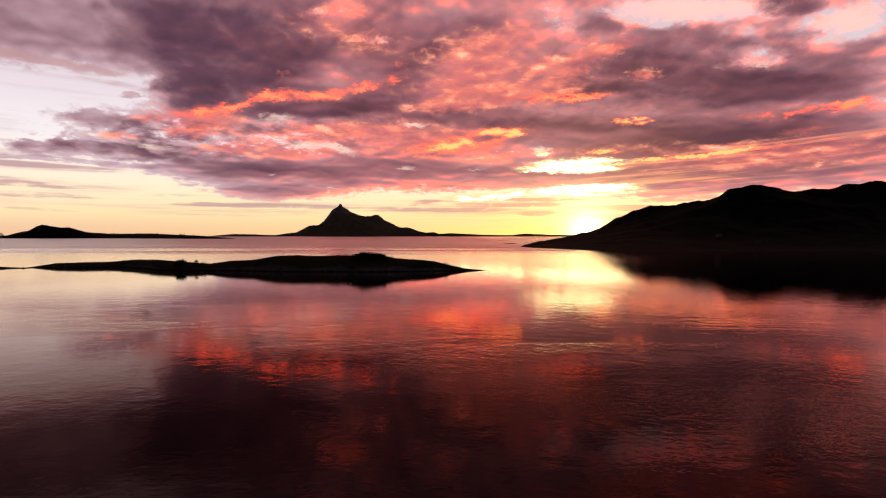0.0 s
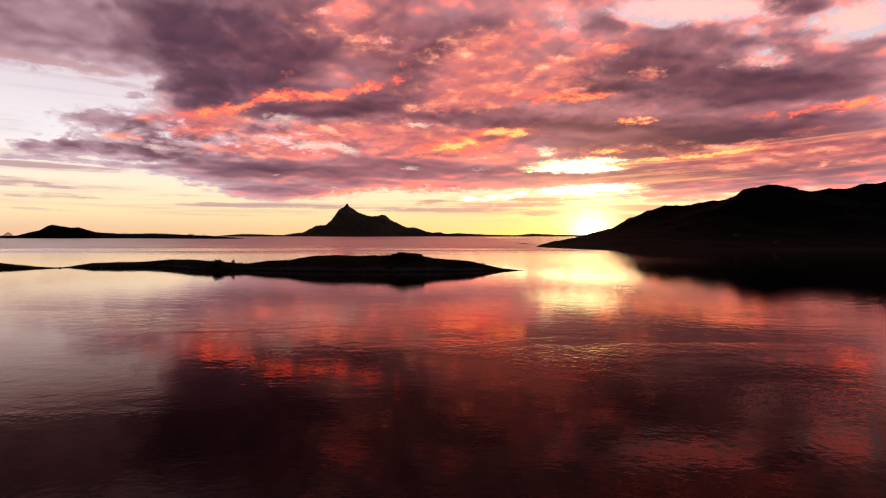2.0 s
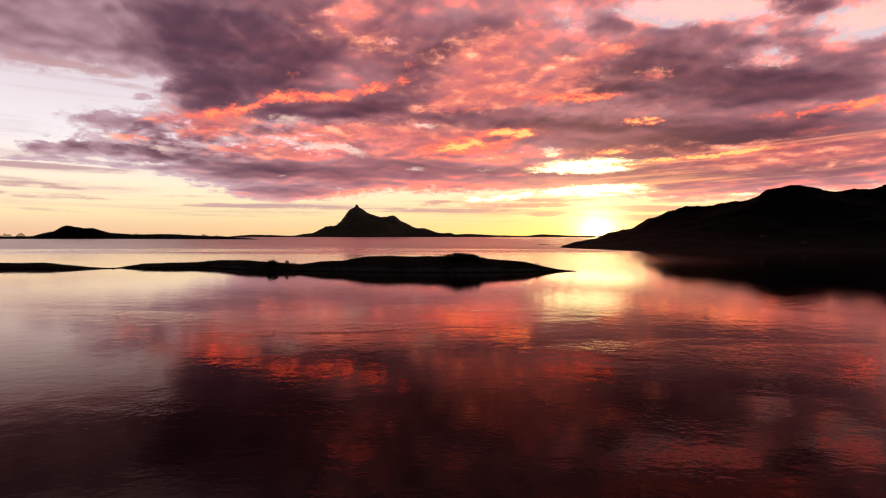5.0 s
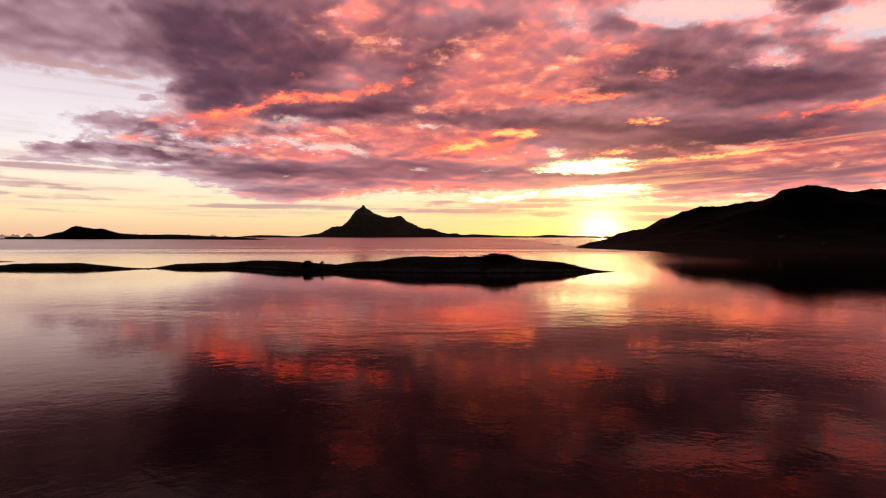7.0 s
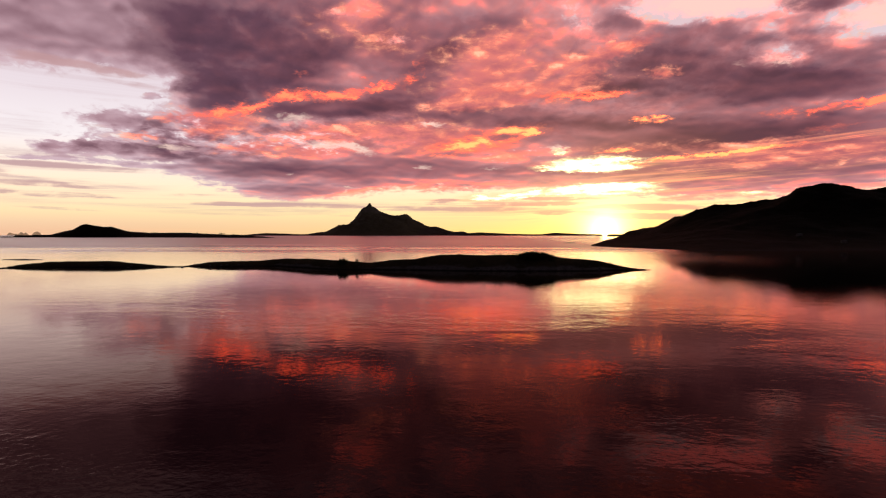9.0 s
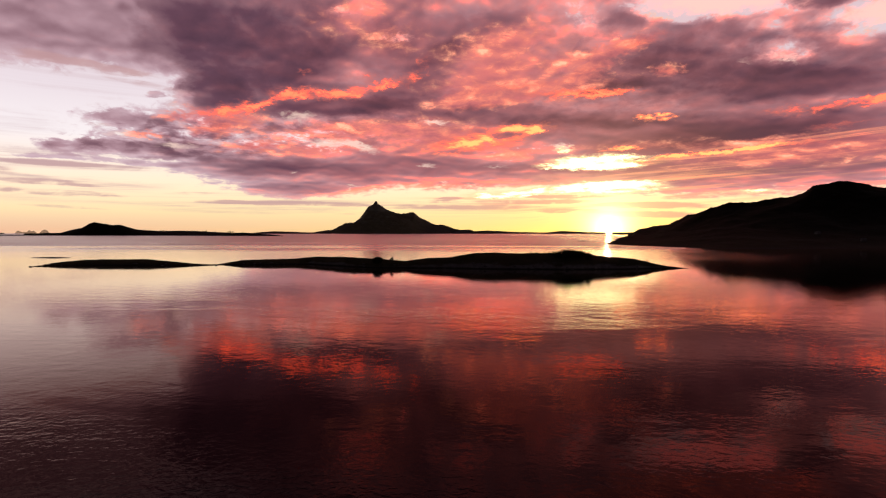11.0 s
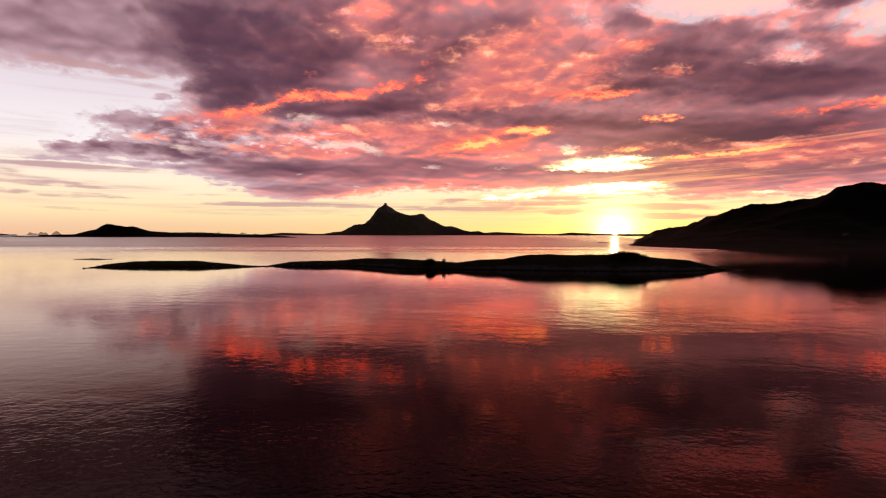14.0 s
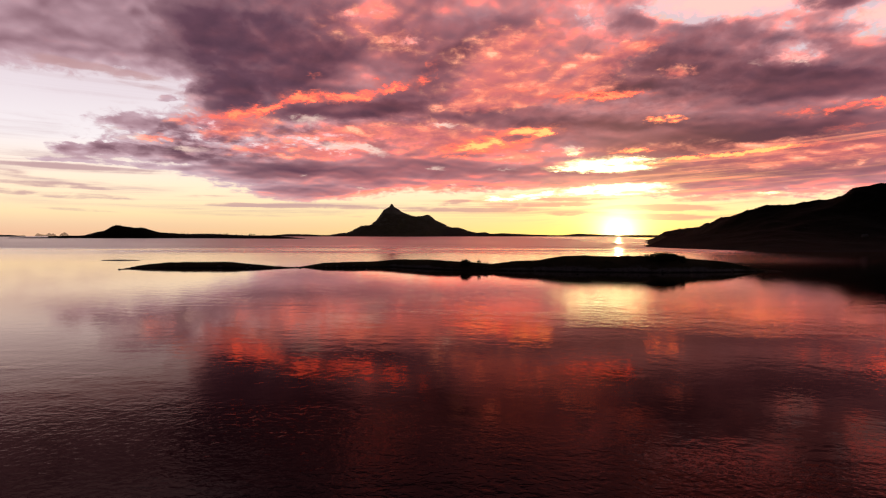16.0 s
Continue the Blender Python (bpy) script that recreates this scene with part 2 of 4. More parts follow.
# ragged edges: the places of the clouds are shaken at two sizes, less towards the horizon
shake_size = N.step(elevation, -3.0, 14.0)
coarse = N.vec("SUBTRACT", N.noise(grain_at, 0.9, 2.0, 0.5, 0.0, "Color"), (0.5, 0.5, 0.5))
fine = N.vec("SUBTRACT", N.noise(grain_at, 2.2, 6.0, 0.54, 0.2, "Color"), (0.5, 0.5, 0.5))
shake = N.vec("ADD", N.vec("MULTIPLY", coarse, (2.6, 1.1, 0)), N.vec("MULTIPLY", fine, (3.4, 1.3, 0)))
ragged_at = N.vec("ADD", sky_at, N.vec("SCALE", shake, scale=shake_size))
fray = N.vec("SUBTRACT", N.noise(grain_at, 6.5, 6.0, 0.6, 0.4, "Color"), (0.5, 0.5, 0.5))
small_shake = N.vec("ADD", N.vec("MULTIPLY", fine, (2.0, 0.8, 0)), N.vec("MULTIPLY", fray, (3.6, 1.5, 0)))
close_at = N.vec("ADD", sky_at, N.vec("SCALE", small_shake, scale=shake_size))


def centred(v, gain):
    return N.math("MULTIPLY", N.math("SUBTRACT", v, 0.5), gain)


puff_at = N.vec("ADD", grain_at, (7.0, 3.0, 1.0))
puff = centred(N.noise(puff_at, 1.3, 5.0, 0.47, 0.2), 1.0)
billow_at = N.vec("ADD", grain_at, (1.0, 5.0, 2.0))
billow = N.noise(billow_at, 1.5, 1.5, 0.45, 0.3)
relief = N.math("SUBTRACT", billow, N.noise(N.vec("ADD", billow_at, (0.012, -0.15, 0.0)), 1.5, 1.5, 0.45, 0.3))                     # positive where a billow faces the sun
curl = centred(N.noise(N.vec("ADD", grain_at, (2.0, 9.0, 4.0)), 4.2, 6.0, 0.6, 0.5), 1.0)
streak_map = N.add("ShaderNodeMapping")
N.link(grain_at, streak_map.inputs[0])
streak_map.inputs["Rotation"].default_value = (0, 0, radians(-4))
streak_map.inputs["Scale"].default_value = (0.6, 2.0, 1)
streak = centred(N.noise(streak_map.outputs[0], 1.6, 8.0, 0.6, 0.6), 1.0)
fibre_map = N.add("ShaderNodeMapping")
N.link(sky_at, fibre_map.inputs[0])
fibre_map.inputs["Rotation"].default_value = (0, 0, radians(-9))
fibre_map.inputs["Scale"].default_value = (0.42, 1.15, 1)
fibre = centred(N.noise(fibre_map.outputs[0], 1.0, 6.0, 0.6, 0.7), 1.0)
detail = N.math("ADD", N.math("ADD", centred(billow, 1.0), N.math("MULTIPLY", puff, 1.2)), N.math("ADD", N.math("MULTIPLY", curl, 0.25), N.math("MULTIPLY", streak, 0.25)))

from_sun = N.math("MULTIPLY", N.math("ARCCOSINE", N.vec("DOT_PRODUCT", direction, tuple(SUN_DIR))), 57.29578)
near_sun = N.math("EXPONENT", N.math("MULTIPLY", from_sun, -1 / 12.0))
low_sun = N.math("EXPONENT", N.math("ADD", N.math("MULTIPLY", N.math("ABSOLUTE", N.math("SUBTRACT", azimuth, SUN_AZ)), -1 / 26.0), N.math("MULTIPLY", elevation, -1 / 2.8)))

# clear sky
air = N.add("ShaderNodeTexSky", sky_type="NISHITA", sun_disc=False, sun_elevation=radians(SUN_EL), sun_rotation=radians(SUN_AZ))
height = N.math("DIVIDE", elevation, 40.0, clamp=True)
clear = N.ramp(height, [(0.0, (0.86, 0.48, 0.37)), (0.02, (0.92, 0.60, 0.43)), (0.045, (1.02, 0.78, 0.49)), (0.10, (1.12, 0.88, 0.66)),
                        (0.2, (0.97, 0.89, 0.92)), (0.3, (0.85, 0.74, 0.80)), (0.42, (0.72, 0.56, 0.62)), (0.55, (0.88, 0.60, 0.60)), (0.7, (0.42, 0.30, 0.36)), (1.0, (0.06, 0.04, 0.06))])
clear = N.mix(N.math("MULTIPLY", low_sun, 0.95), clear, (1.25, 1.05, 0.20))
clear = N.vec("ADD", clear, N.vec("SCALE", air.outputs[0], scale=0.02))

# thickness of the clouds, and how warm a light they take
clump = N.step(N.noise(N.vec("ADD", grain_at, (4.0, 1.0, 6.0)), 2.4, 6.0, 0.56, 0.3), 0.36, 0.68)
lit = N.blobs(close_at, FIRE, 0.95)
salmon = N.blobs(close_at, SALMON, 1.3)
thick = N.math("SUBTRACT", N.math("ADD", N.blobs(ragged_at, VEIL), N.blobs(ragged_at, BANKS)), N.blobs(ragged_at, GAPS))
thick = N.math("MULTIPLY_ADD", N.blobs(ragged_at, BROKEN), N.math("MULTIPLY_ADD", clump, 1.0, -0.22), thick)
thick = N.math("MULTIPLY_ADD", N.math("MULTIPLY", detail, N.step(thick, -0.2, 0.3)), 0.40, thick)
warm = N.math("MULTIPLY_ADD", N.step(azimuth, -32.0, -6.0), 0.53, N.math("MULTIPLY_ADD", salmon, 0.5, N.math("MULTIPLY_ADD", relief, 1.0, N.math("MULTIPLY", curl, 0.45))))
warm = N.math("MULTIPLY_ADD", N.math("MULTIPLY", N.step(azimuth, 4.0, 22.0), N.step(elevation, 5.0, 12.0)), -0.10, warm)
shade = N.math("DIVIDE", N.math("MULTIPLY_ADD", relief, -1.5, thick), 2.2, clamp=True)
cool_cloud = N.ramp(shade, [(0.0, (0.72, 0.58, 0.62)), (0.2, (0.66, 0.47, 0.53)), (0.34, (0.46, 0.28, 0.33)), (0.5, (0.27, 0.145, 0.18)), (0.75, (0.135, 0.062, 0.095)), (1.0, (0.088, 0.042, 0.068))])
warm_cloud = N.ramp(shade, [(0.0, (1.0, 0.66, 0.42)), (0.16, (1.05, 0.36, 0.25)), (0.30, (0.80, 0.245, 0.22)), (0.44, (0.47, 0.155, 0.17)), (0.60, (0.33, 0.115, 0.135)), (0.8, (0.21, 0.072, 0.092)), (1.0, (0.13, 0.048, 0.065))])
cloud = N.mix(N.step(warm, 0.0, 0.85), cool_cloud, warm_cloud)
torn = N.math("ADD", N.math("MULTIPLY", curl, 1.1), N.math("MULTIPLY", fibre, 0.5))      # frayed rims
edge = N.math("MULTIPLY_ADD", torn, N.step(thick, -0.1, 0.25), thick)
colour = N.mix(N.step(edge, 0.10, 0.48), clear, cloud)

grainy = N.math("MULTIPLY_ADD", fibre, 1.5, N.math("MULTIPLY_ADD", relief, 1.6, N.math("MULTIPLY_ADD", curl, 0.8, N.math("MULTIPLY", detail, 0.3))))
broken = N.math("MAXIMUM", N.math("MULTIPLY_ADD", fibre, 2.2, N.math("MULTIPLY_ADD", relief, 1.2, N.math("MULTIPLY_ADD", detail, 0.6, 1.0))), 0.0)
rosy = N.ramp(N.math("ADD", grainy, 0.5, clamp=True), [(0.0, (0.35, 0.14, 0.165)), (0.35, (0.52, 0.19, 0.18)), (0.6, (0.74, 0.255, 0.19)), (0.85, (0.98, 0.41, 0.265)), (1.0, (1.05, 0.60, 0.39))])
colour = N.mix(N.math("MULTIPLY", N.step(N.math("MULTIPLY_ADD", grainy, 0.95, salmon), 0.0, 1.0), N.step(salmon, 0.0, 0.25)), colour, rosy)
# undersides that take the full red light
fire = N.math("MULTIPLY", lit, N.math("MULTIPLY_ADD", grainy, 1.1, 0.8))
fire_colour = N.ramp(fire, [(0.0, (0.36, 0.11, 0.12)), (0.3, (0.62, 0.14, 0.12)), (0.65, (1.0, 0.19, 0.12)), (1.0, (1.5, 0.36, 0.17))])
colour = N.mix(N.step(fire, -0.1, 1.1), colour, fire_colour)

# long lit streaks over the sun's side
stripe_map = N.add("ShaderNodeMapping")
lean_at = N.add("ShaderNodeCombineXYZ")
N.link(azimuth, lean_at.inputs[0])
N.link(N.math("MULTIPLY_ADD", N.math("MAXIMUM", N.math("SUBTRACT", azimuth, 5.0), 0.0), -0.06, elevation), lean_at.inputs[1])
N.link(lean_at.outputs[0], stripe_map.inputs[0])
stripe_map.inputs["Scale"].default_value = (0.045, 1.5, 1)
stripe = N.noise(stripe_map.outputs[0], 1.0, 6.0, 0.62, 0.4)
stripes = N.math("MULTIPLY", N.step(stripe, 0.45, 0.66), N.step(N.blobs(sky_at, STRIPED), 0.05, 0.45))
colour = N.mix(N.math("MULTIPLY", stripes, 0.7), colour, N.mix(near_sun, (1.0, 0.30, 0.21), (1.7, 0.90, 0.36)))

cream = N.math("MULTIPLY", broken, N.blobs(close_at, CREAM, 1.2))
colour = N.mix(N.math("MULTIPLY", N.step(cream, 0.1, 1.0), 0.9), colour, N.mix(N.step(elevation, 12.0, 18.0), (0.94, 0.68, 0.58), (1.5, 0.68, 0.60)))
gold = N.math("MULTIPLY", N.math("MULTIPLY_ADD", centred(stripe, 1.0), 3.5, broken), N.blobs(close_at, BRIGHT, 1.2))
colour = N.mix(N.math("MULTIPLY", N.step(gold, 0.1, 0.75), 0.97), colour, N.mix(N.step(gold, 0.45, 1.2), (0.98, 0.72, 0.40), (3.4, 2.6, 1.3)))
spark = N.math("MULTIPLY", N.math("MULTIPLY_ADD", grainy, 1.2, broken), N.blobs(close_at, SPARKS, 1.1))
colour = N.mix(N.math("MULTIPLY", N.step(spark, 0.15, 1.1), 0.95), colour, N.mix(N.step(spark, 0.6, 1.4), (1.25, 0.34, 0.16), (1.5, 0.74, 0.24)))

# thin bars of cloud low over the horizon
bars = N.math("MULTIPLY", N.math("MULTIPLY_ADD", centred(stripe, 3.0), 1.0, broken), N.blobs(N.vec("ADD", sky_at, N.vec("MULTIPLY", shake, (0.4, 0.10, 0))), BARS))
colour = N.mix(N.math("MULTIPLY", N.step(bars, 0.25, 1.2), 0.75), colour, N.mix(near_sun, (0.56, 0.33, 0.34), (0.85, 0.33, 0.20)))

# faint veils and threads of cloud in the clear air
threads = N.math("MULTIPLY", N.step(stripe, 0.44, 0.68), N.step(N.blobs(close_at, THREADS), 0.0, 0.8))
colour = N.mix(N.math("MULTIPLY", threads, 0.6), colour, N.mix(near_sun, (0.52, 0.33, 0.36), (0.85, 0.36, 0.22)))

# the sunlit cloud is far redder than it is green
split = N.add("ShaderNodeSeparateColor")
N.link(colour, split.inputs[0])
reddest = N.math("MULTIPLY", N.step(split.outputs[0], 0.56, 1.2), N.step(N.math("SUBTRACT", split.outputs[0], split.outputs[1]), 0.25, 0.6))
reddest = N.math("MULTIPLY", N.math("MAXIMUM", reddest, N.math("MULTIPLY", N.step(salmon, 0.1, 0.7), 0.15)), N.step(elevation, 1.5, 6.0))
colour = N.mix(reddest, colour, N.vec("MINIMUM", N.vec("MULTIPLY", colour, (2.8, 0.97, 0.96)), (2.5, 9.0, 9.0)))

# overhead and away from the sun the evening is darker
dusk = N.math("MAXIMUM", N.step(N.math("ABSOLUTE", N.math("SUBTRACT", azimuth, SUN_AZ)), 52.0, 88.0), N.step(elevation, 23.0, 40.0))
colour = N.mix(dusk, colour, (0.008, 0.005, 0.008))
behind = N.step(N.math("ABSOLUTE", N.math("SUBTRACT", azimuth, SUN_AZ)), 85.0, 120.0)
colour = N.mix(behind, colour, N.ramp(height, [(0.0, (0.07, 0.046, 0.055)), (0.4, (0.04, 0.03, 0.042)), (1.0, (0.015, 0.014, 0.02))]))

# the glow round the sun, and the sun
glow = N.vec("ADD", N.vec("SCALE", (1.0, 0.84, 0.45), scale=N.math("MULTIPLY", N.math("EXPONENT", N.math("MULTIPLY", from_sun, -1 / 1.1)), 4.8)),
             N.vec("SCALE", (1.0, 0.40, 0.05), scale=N.math("MULTIPLY", N.math("EXPONENT", N.math("MULTIPLY", from_sun, -1 / 4.5)), 0.7)))
disc = N.vec("SCALE", (1.0, 0.80, 0.45), scale=N.math("MULTIPLY", N.step(from_sun, 0.42, 0.25), 30.0))
colour = N.vec("ADD", N.vec("ADD", colour, glow), disc)
back = N.add("ShaderNodeBackground")
N.link(colour, back.inputs[0])
back.inputs[1].default_value = 1.0
N.link(back.outputs[0], N.add("ShaderNodeOutputWorld").inputs[0])


# ---- materials ----
def material(name):
    m = bpy.data.materials.new(name)
    m.use_nodes = True
    n = Nodes(m.node_tree)
    b = n.add("ShaderNodeBsdfPrincipled")
    n.link(b.outputs[0], n.add("ShaderNodeOutputMaterial").inputs[0])
    at = n.add("ShaderNodeTexCoord").outputs["Object"]
    return m, n, b, at


def bump(n, b, height, strength, distance):
    k = n.add("ShaderNodeBump")
    k.inputs["Strength"].default_value, k.inputs["Distance"].default_value = strength, distance
    n.link(height, k.inputs["Height"])
    n.link(k.outputs[0], b.inputs["Normal"])


def earthy(name, low, high, scale, rough=0.9, relief=0.3):
    m, n, b, at = material(name)
    big, small = n.noise(at, scale * 0.12, 3.0), n.noise(at, scale, 8.0, 0.65)
    f = n.step(n.math("ADD", n.math("MULTIPLY", big, 0.6), n.math("MULTIPLY", small, 0.6)), 0.35, 0.85)
    n.link(n.mix(f, low, high), b.inputs["Base Color"])
    b.inputs["Roughness"].default_value = rough
    b.inputs["Specular IOR Level"].default_value = 0.15
    bump(n, b, small, 0.7, relief)
    return m


def land_material(name, heath_low, heath_high, rock, shore, scale, relief):
    """Heath on the gentle ground, bare rock on the steep and along the water."""
    m, n, b, at = material(name)
    geo = n.add("ShaderNodeNewGeometry")
    up, place = n.add("ShaderNodeSeparateXYZ"), n.add("ShaderNodeSeparateXYZ")
    n.link(geo.outputs["Normal"], up.inputs[0])
    n.link(at, place.inputs[0])
    big, small = n.noise(at, scale * 0.1, 4.0), n.noise(at, scale, 9.0, 0.65)
    heath = n.mix(n.step(n.math("ADD", n.math("MULTIPLY", big, 0.7), n.math("MULTIPLY", small, 0.5)), 0.4, 0.8), heath_low, heath_high)
    stone = n.mix(n.step(small, 0.3, 0.7), rock, tuple(c * 1.6 for c in rock))
    steep = n.step(n.math("MULTIPLY_ADD", small, 0.35, up.outputs[2]), 1.02, 0.8)
    wet = n.step(n.math("MULTIPLY_ADD", small, 1.6, place.outputs[2]), 1.9, 0.9)
    ground = n.mix(steep, heath, stone)
    n.link(n.mix(wet, ground, shore), b.inputs["Base Color"])
    b.inputs["Roughness"].default_value = 0.9
    b.inputs["Specular IOR Level"].default_value = 0.03
    bump(n, b, small, 0.8, relief)
    return m


HEATH = land_material("coastal_heath", (0.045, 0.044, 0.022), (0.11, 0.085, 0.045), (0.17, 0.155, 0.145), (0.05, 0.042, 0.032), 0.5, 0.4)
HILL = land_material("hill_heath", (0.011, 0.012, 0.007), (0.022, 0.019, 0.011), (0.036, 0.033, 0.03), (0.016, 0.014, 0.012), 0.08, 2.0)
MOUNTAIN = land_material("mountain_rock", (0.09, 0.072, 0.06), (0.15, 0.12, 0.10), (0.19, 0.165, 0.15), (0.11, 0.095, 0.085), 0.02, 8.0)
LEAF = earthy("leaves", (0.030, 0.042, 0.014), (0.075, 0.085, 0.030), 6.0, 0.7, 0.01)
BARK = earthy("bark", (0.06, 0.045, 0.032), (0.14, 0.11, 0.085), 9.0, 0.9, 0.01)
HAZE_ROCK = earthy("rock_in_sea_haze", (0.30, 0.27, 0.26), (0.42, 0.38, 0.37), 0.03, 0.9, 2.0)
for far_rock, haze_share in ((HAZE_ROCK, 0.58), (MOUNTAIN, 0.055)):          # aerial haze put into the shader: a transparent share lets sky through far land
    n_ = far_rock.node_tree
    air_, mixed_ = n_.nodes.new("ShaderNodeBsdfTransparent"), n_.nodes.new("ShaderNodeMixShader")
    mixed_.inputs[0].default_value = haze_share
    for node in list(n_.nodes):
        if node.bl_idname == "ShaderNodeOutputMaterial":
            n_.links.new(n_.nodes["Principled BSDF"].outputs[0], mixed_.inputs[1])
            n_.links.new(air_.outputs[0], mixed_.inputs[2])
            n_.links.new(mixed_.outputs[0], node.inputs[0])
STONE = earthy("shore_rock", (0.09, 0.082, 0.075), (0.20, 0.185, 0.17), 2.5, 0.85, 0.05)
GRASS = earthy("dry_grass", (0.06, 0.055, 0.022), (0.13, 0.105, 0.05), 4.0, 0.9, 0.01)
BOARD = earthy("weathered_boards", (0.13, 0.12, 0.11), (0.20, 0.19, 0.175), 5.0, 0.7, 0.01)
ROOFING = earthy("slate_roofing", (0.07, 0.07, 0.075), (0.13, 0.125, 0.12), 6.0, 0.8, 0.02)
PANE, n_, b_, _ = material("window_glass")
b_.inputs["Base Color"].default_value, b_.inputs["Roughness"].default_value = (0.03, 0.035, 0.04, 1), 0.08

WATER, n_, b_, at_ = material("sea_water")
map_ = n_.add("ShaderNodeMapping")
n_.link(at_, map_.inputs[0])
map_.inputs["Rotation"].default_value = (0, 0, radians(14))
map_.inputs["Scale"].default_value = (0.8, 1.0, 1.0)
gust_map = n_.add("ShaderNodeMapping")
n_.link(at_, gust_map.inputs[0])
gust_map.inputs["Rotation"].default_value = (0, 0, radians(10))
gust_map.inputs["Scale"].default_value = (0.35, 1.0, 1.0)
gust = n_.noise(gust_map.outputs[0], 0.016, 4.0, 0.55, 0.4)        # patches of wind on the water
place_ = n_.add("ShaderNodeSeparateXYZ")
n_.link(at_, place_.inputs[0])
open_sea = n_.step(n_.math("MULTIPLY_ADD", gust, 800.0, place_.outputs[1]), 1080.0, 1560.0)
bay = n_.step(n_.math("MULTIPLY_ADD", gust, 120.0, place_.outputs[1]), 430.0, 300.0)   # the ruffled near water, before the lee of the islands
ripple = n_.noise(map_.outputs[0], 1.0, 2.5, 0.5, 0.5)
swell = n_.noise(map_.outputs[0], 0.2, 3.0, 0.55, 0.3)
near_gust = n_.math("MULTIPLY", n_.step(gust, 0.49, 0.62), n_.step(place_.outputs[1], 260.0, 120.0))
force = n_.math("MULTIPLY_ADD", near_gust, 1.4, n_.math("MULTIPLY_ADD", bay, 0.16, 0.10))
hill_lee = n_.step(place_.outputs[0], 30.0, 200.0)
force = n_.math("MULTIPLY_ADD", hill_lee, 0.24, n_.math("MULTIPLY", force, n_.math("MULTIPLY_ADD", hill_lee, -0.85, 1.0)))     # even ripples in the lee of the hill
wave = n_.math("ADD", n_.math("MULTIPLY", n_.math("MULTIPLY", ripple, force), 0.038), n_.math("MULTIPLY", n_.math("MULTIPLY", swell, n_.math("MULTIPLY_ADD", force, 0.5, 0.24)), 0.10))
wave_normal = n_.add("ShaderNodeBump")
wave_normal.inputs["Strength"].default_value, wave_normal.inputs["Distance"].default_value = 1.0, 1.0
n_.link(wave, wave_normal.inputs["Height"])
fresnel = n_.add("ShaderNodeFresnel")
fresnel.inputs["IOR"].default_value = 1.333
n_.link(wave_normal.outputs[0], fresnel.inputs["Normal"])
reflectance = n_.ramp(fresnel.outputs[0], [(g, (v, v, v)) for g, v in ((0.02, 0.001), (0.07, 0.015), (0.10, 0.028), (0.15, 0.046), (0.20, 0.070), (0.30, 0.23), (0.45, 0.52), (0.62, 0.80), (1.0, 1.0))])
mirror = n_.add("ShaderNodeBsdfGlossy")
n_.link(n_.ramp(fresnel.outputs[0], [(0.07, (0.72, 0.58, 0.62)), (0.125, (0.95, 0.56, 0.54)), (0.18, (1.0, 0.60, 0.55)), (0.30, (0.98, 0.70, 0.61)), (0.62, (1.0, 0.92, 0.85))]), mirror.inputs["Color"])
n_.link(wave_normal.outputs[0], mirror.inputs["Normal"])
lee = n_.step(n_.math("MULTIPLY_ADD", gust, 120.0, place_.outputs[1]), 440.0, 640.0)
streak_map = n_.add("ShaderNodeMapping")
n_.link(at_, streak_map.inputs[0])
streak_map.inputs["Scale"].default_value = (0.12, 1.0, 1.0)
cats_paws = n_.math("MULTIPLY", n_.step(n_.noise(streak_map.outputs[0], 0.009, 3.0, 0.6, 0.3), 0.44, 0.6), n_.step(place_.outputs[1], 520.0, 900.0))
open_sea = n_.math("MULTIPLY", n_.math("MULTIPLY_ADD", cats_paws, 0.9, open_sea), n_.step(n_.math("MULTIPLY_ADD", place_.outputs[1], -0.2, place_.outputs[0]), 60.0, 10.0))        # darker wind streaks far out
n_.link(n_.math("MULTIPLY_ADD", open_sea, 0.17, n_.math("MULTIPLY_ADD", n_.math("MULTIPLY", lee, n_.step(place_.outputs[0], 300.0, 130.0)), 0.09, n_.math("MULTIPLY_ADD", hill_lee, -0.016, 0.034))), mirror.inputs["Roughness"])
deep = n_.add("ShaderNodeBsdfDiffuse")
deep.inputs["Color"].default_value = (0.004, 0.005, 0.007, 1)
blend = n_.add("ShaderNodeMixShader")
n_.link(reflectance, blend.inputs[0])
n_.link(deep.outputs[0], blend.inputs[1])
n_.link(mirror.outputs[0], blend.inputs[2])
for node in list(n_.tree.nodes):
    if node.bl_idname == "ShaderNodeBsdfPrincipled":
        n_.tree.nodes.remove(node)
    elif node.bl_idname == "ShaderNodeOutputMaterial":
        n_.link(blend.outputs[0], node.inputs[0])


# ---- building helpers ----
def link_mesh(name, verts, faces, mat, parent=None, label="", smooth=True):
    me = bpy.data.meshes.new(name)
    me.from_pydata(verts, [], faces)
    if smooth:
        me.polygons.foreach_set("use_smooth", [True] * len(me.polygons))
    me.materials.append(mat)
    ob = new(name, me)
    ob.parent = parent
    return tagged(ob, label)


def part(name, bm, mat, parent, label="", smooth=False):
    me = bpy.data.meshes.new(name)
    bm.to_mesh(me)
    bm.free()
    if smooth:
        me.polygons.foreach_set("use_smooth", [True] * len(me.polygons))
    me.materials.append(mat)
    ob = new(name, me)
    ob.parent = parent
    return tagged(ob, label)


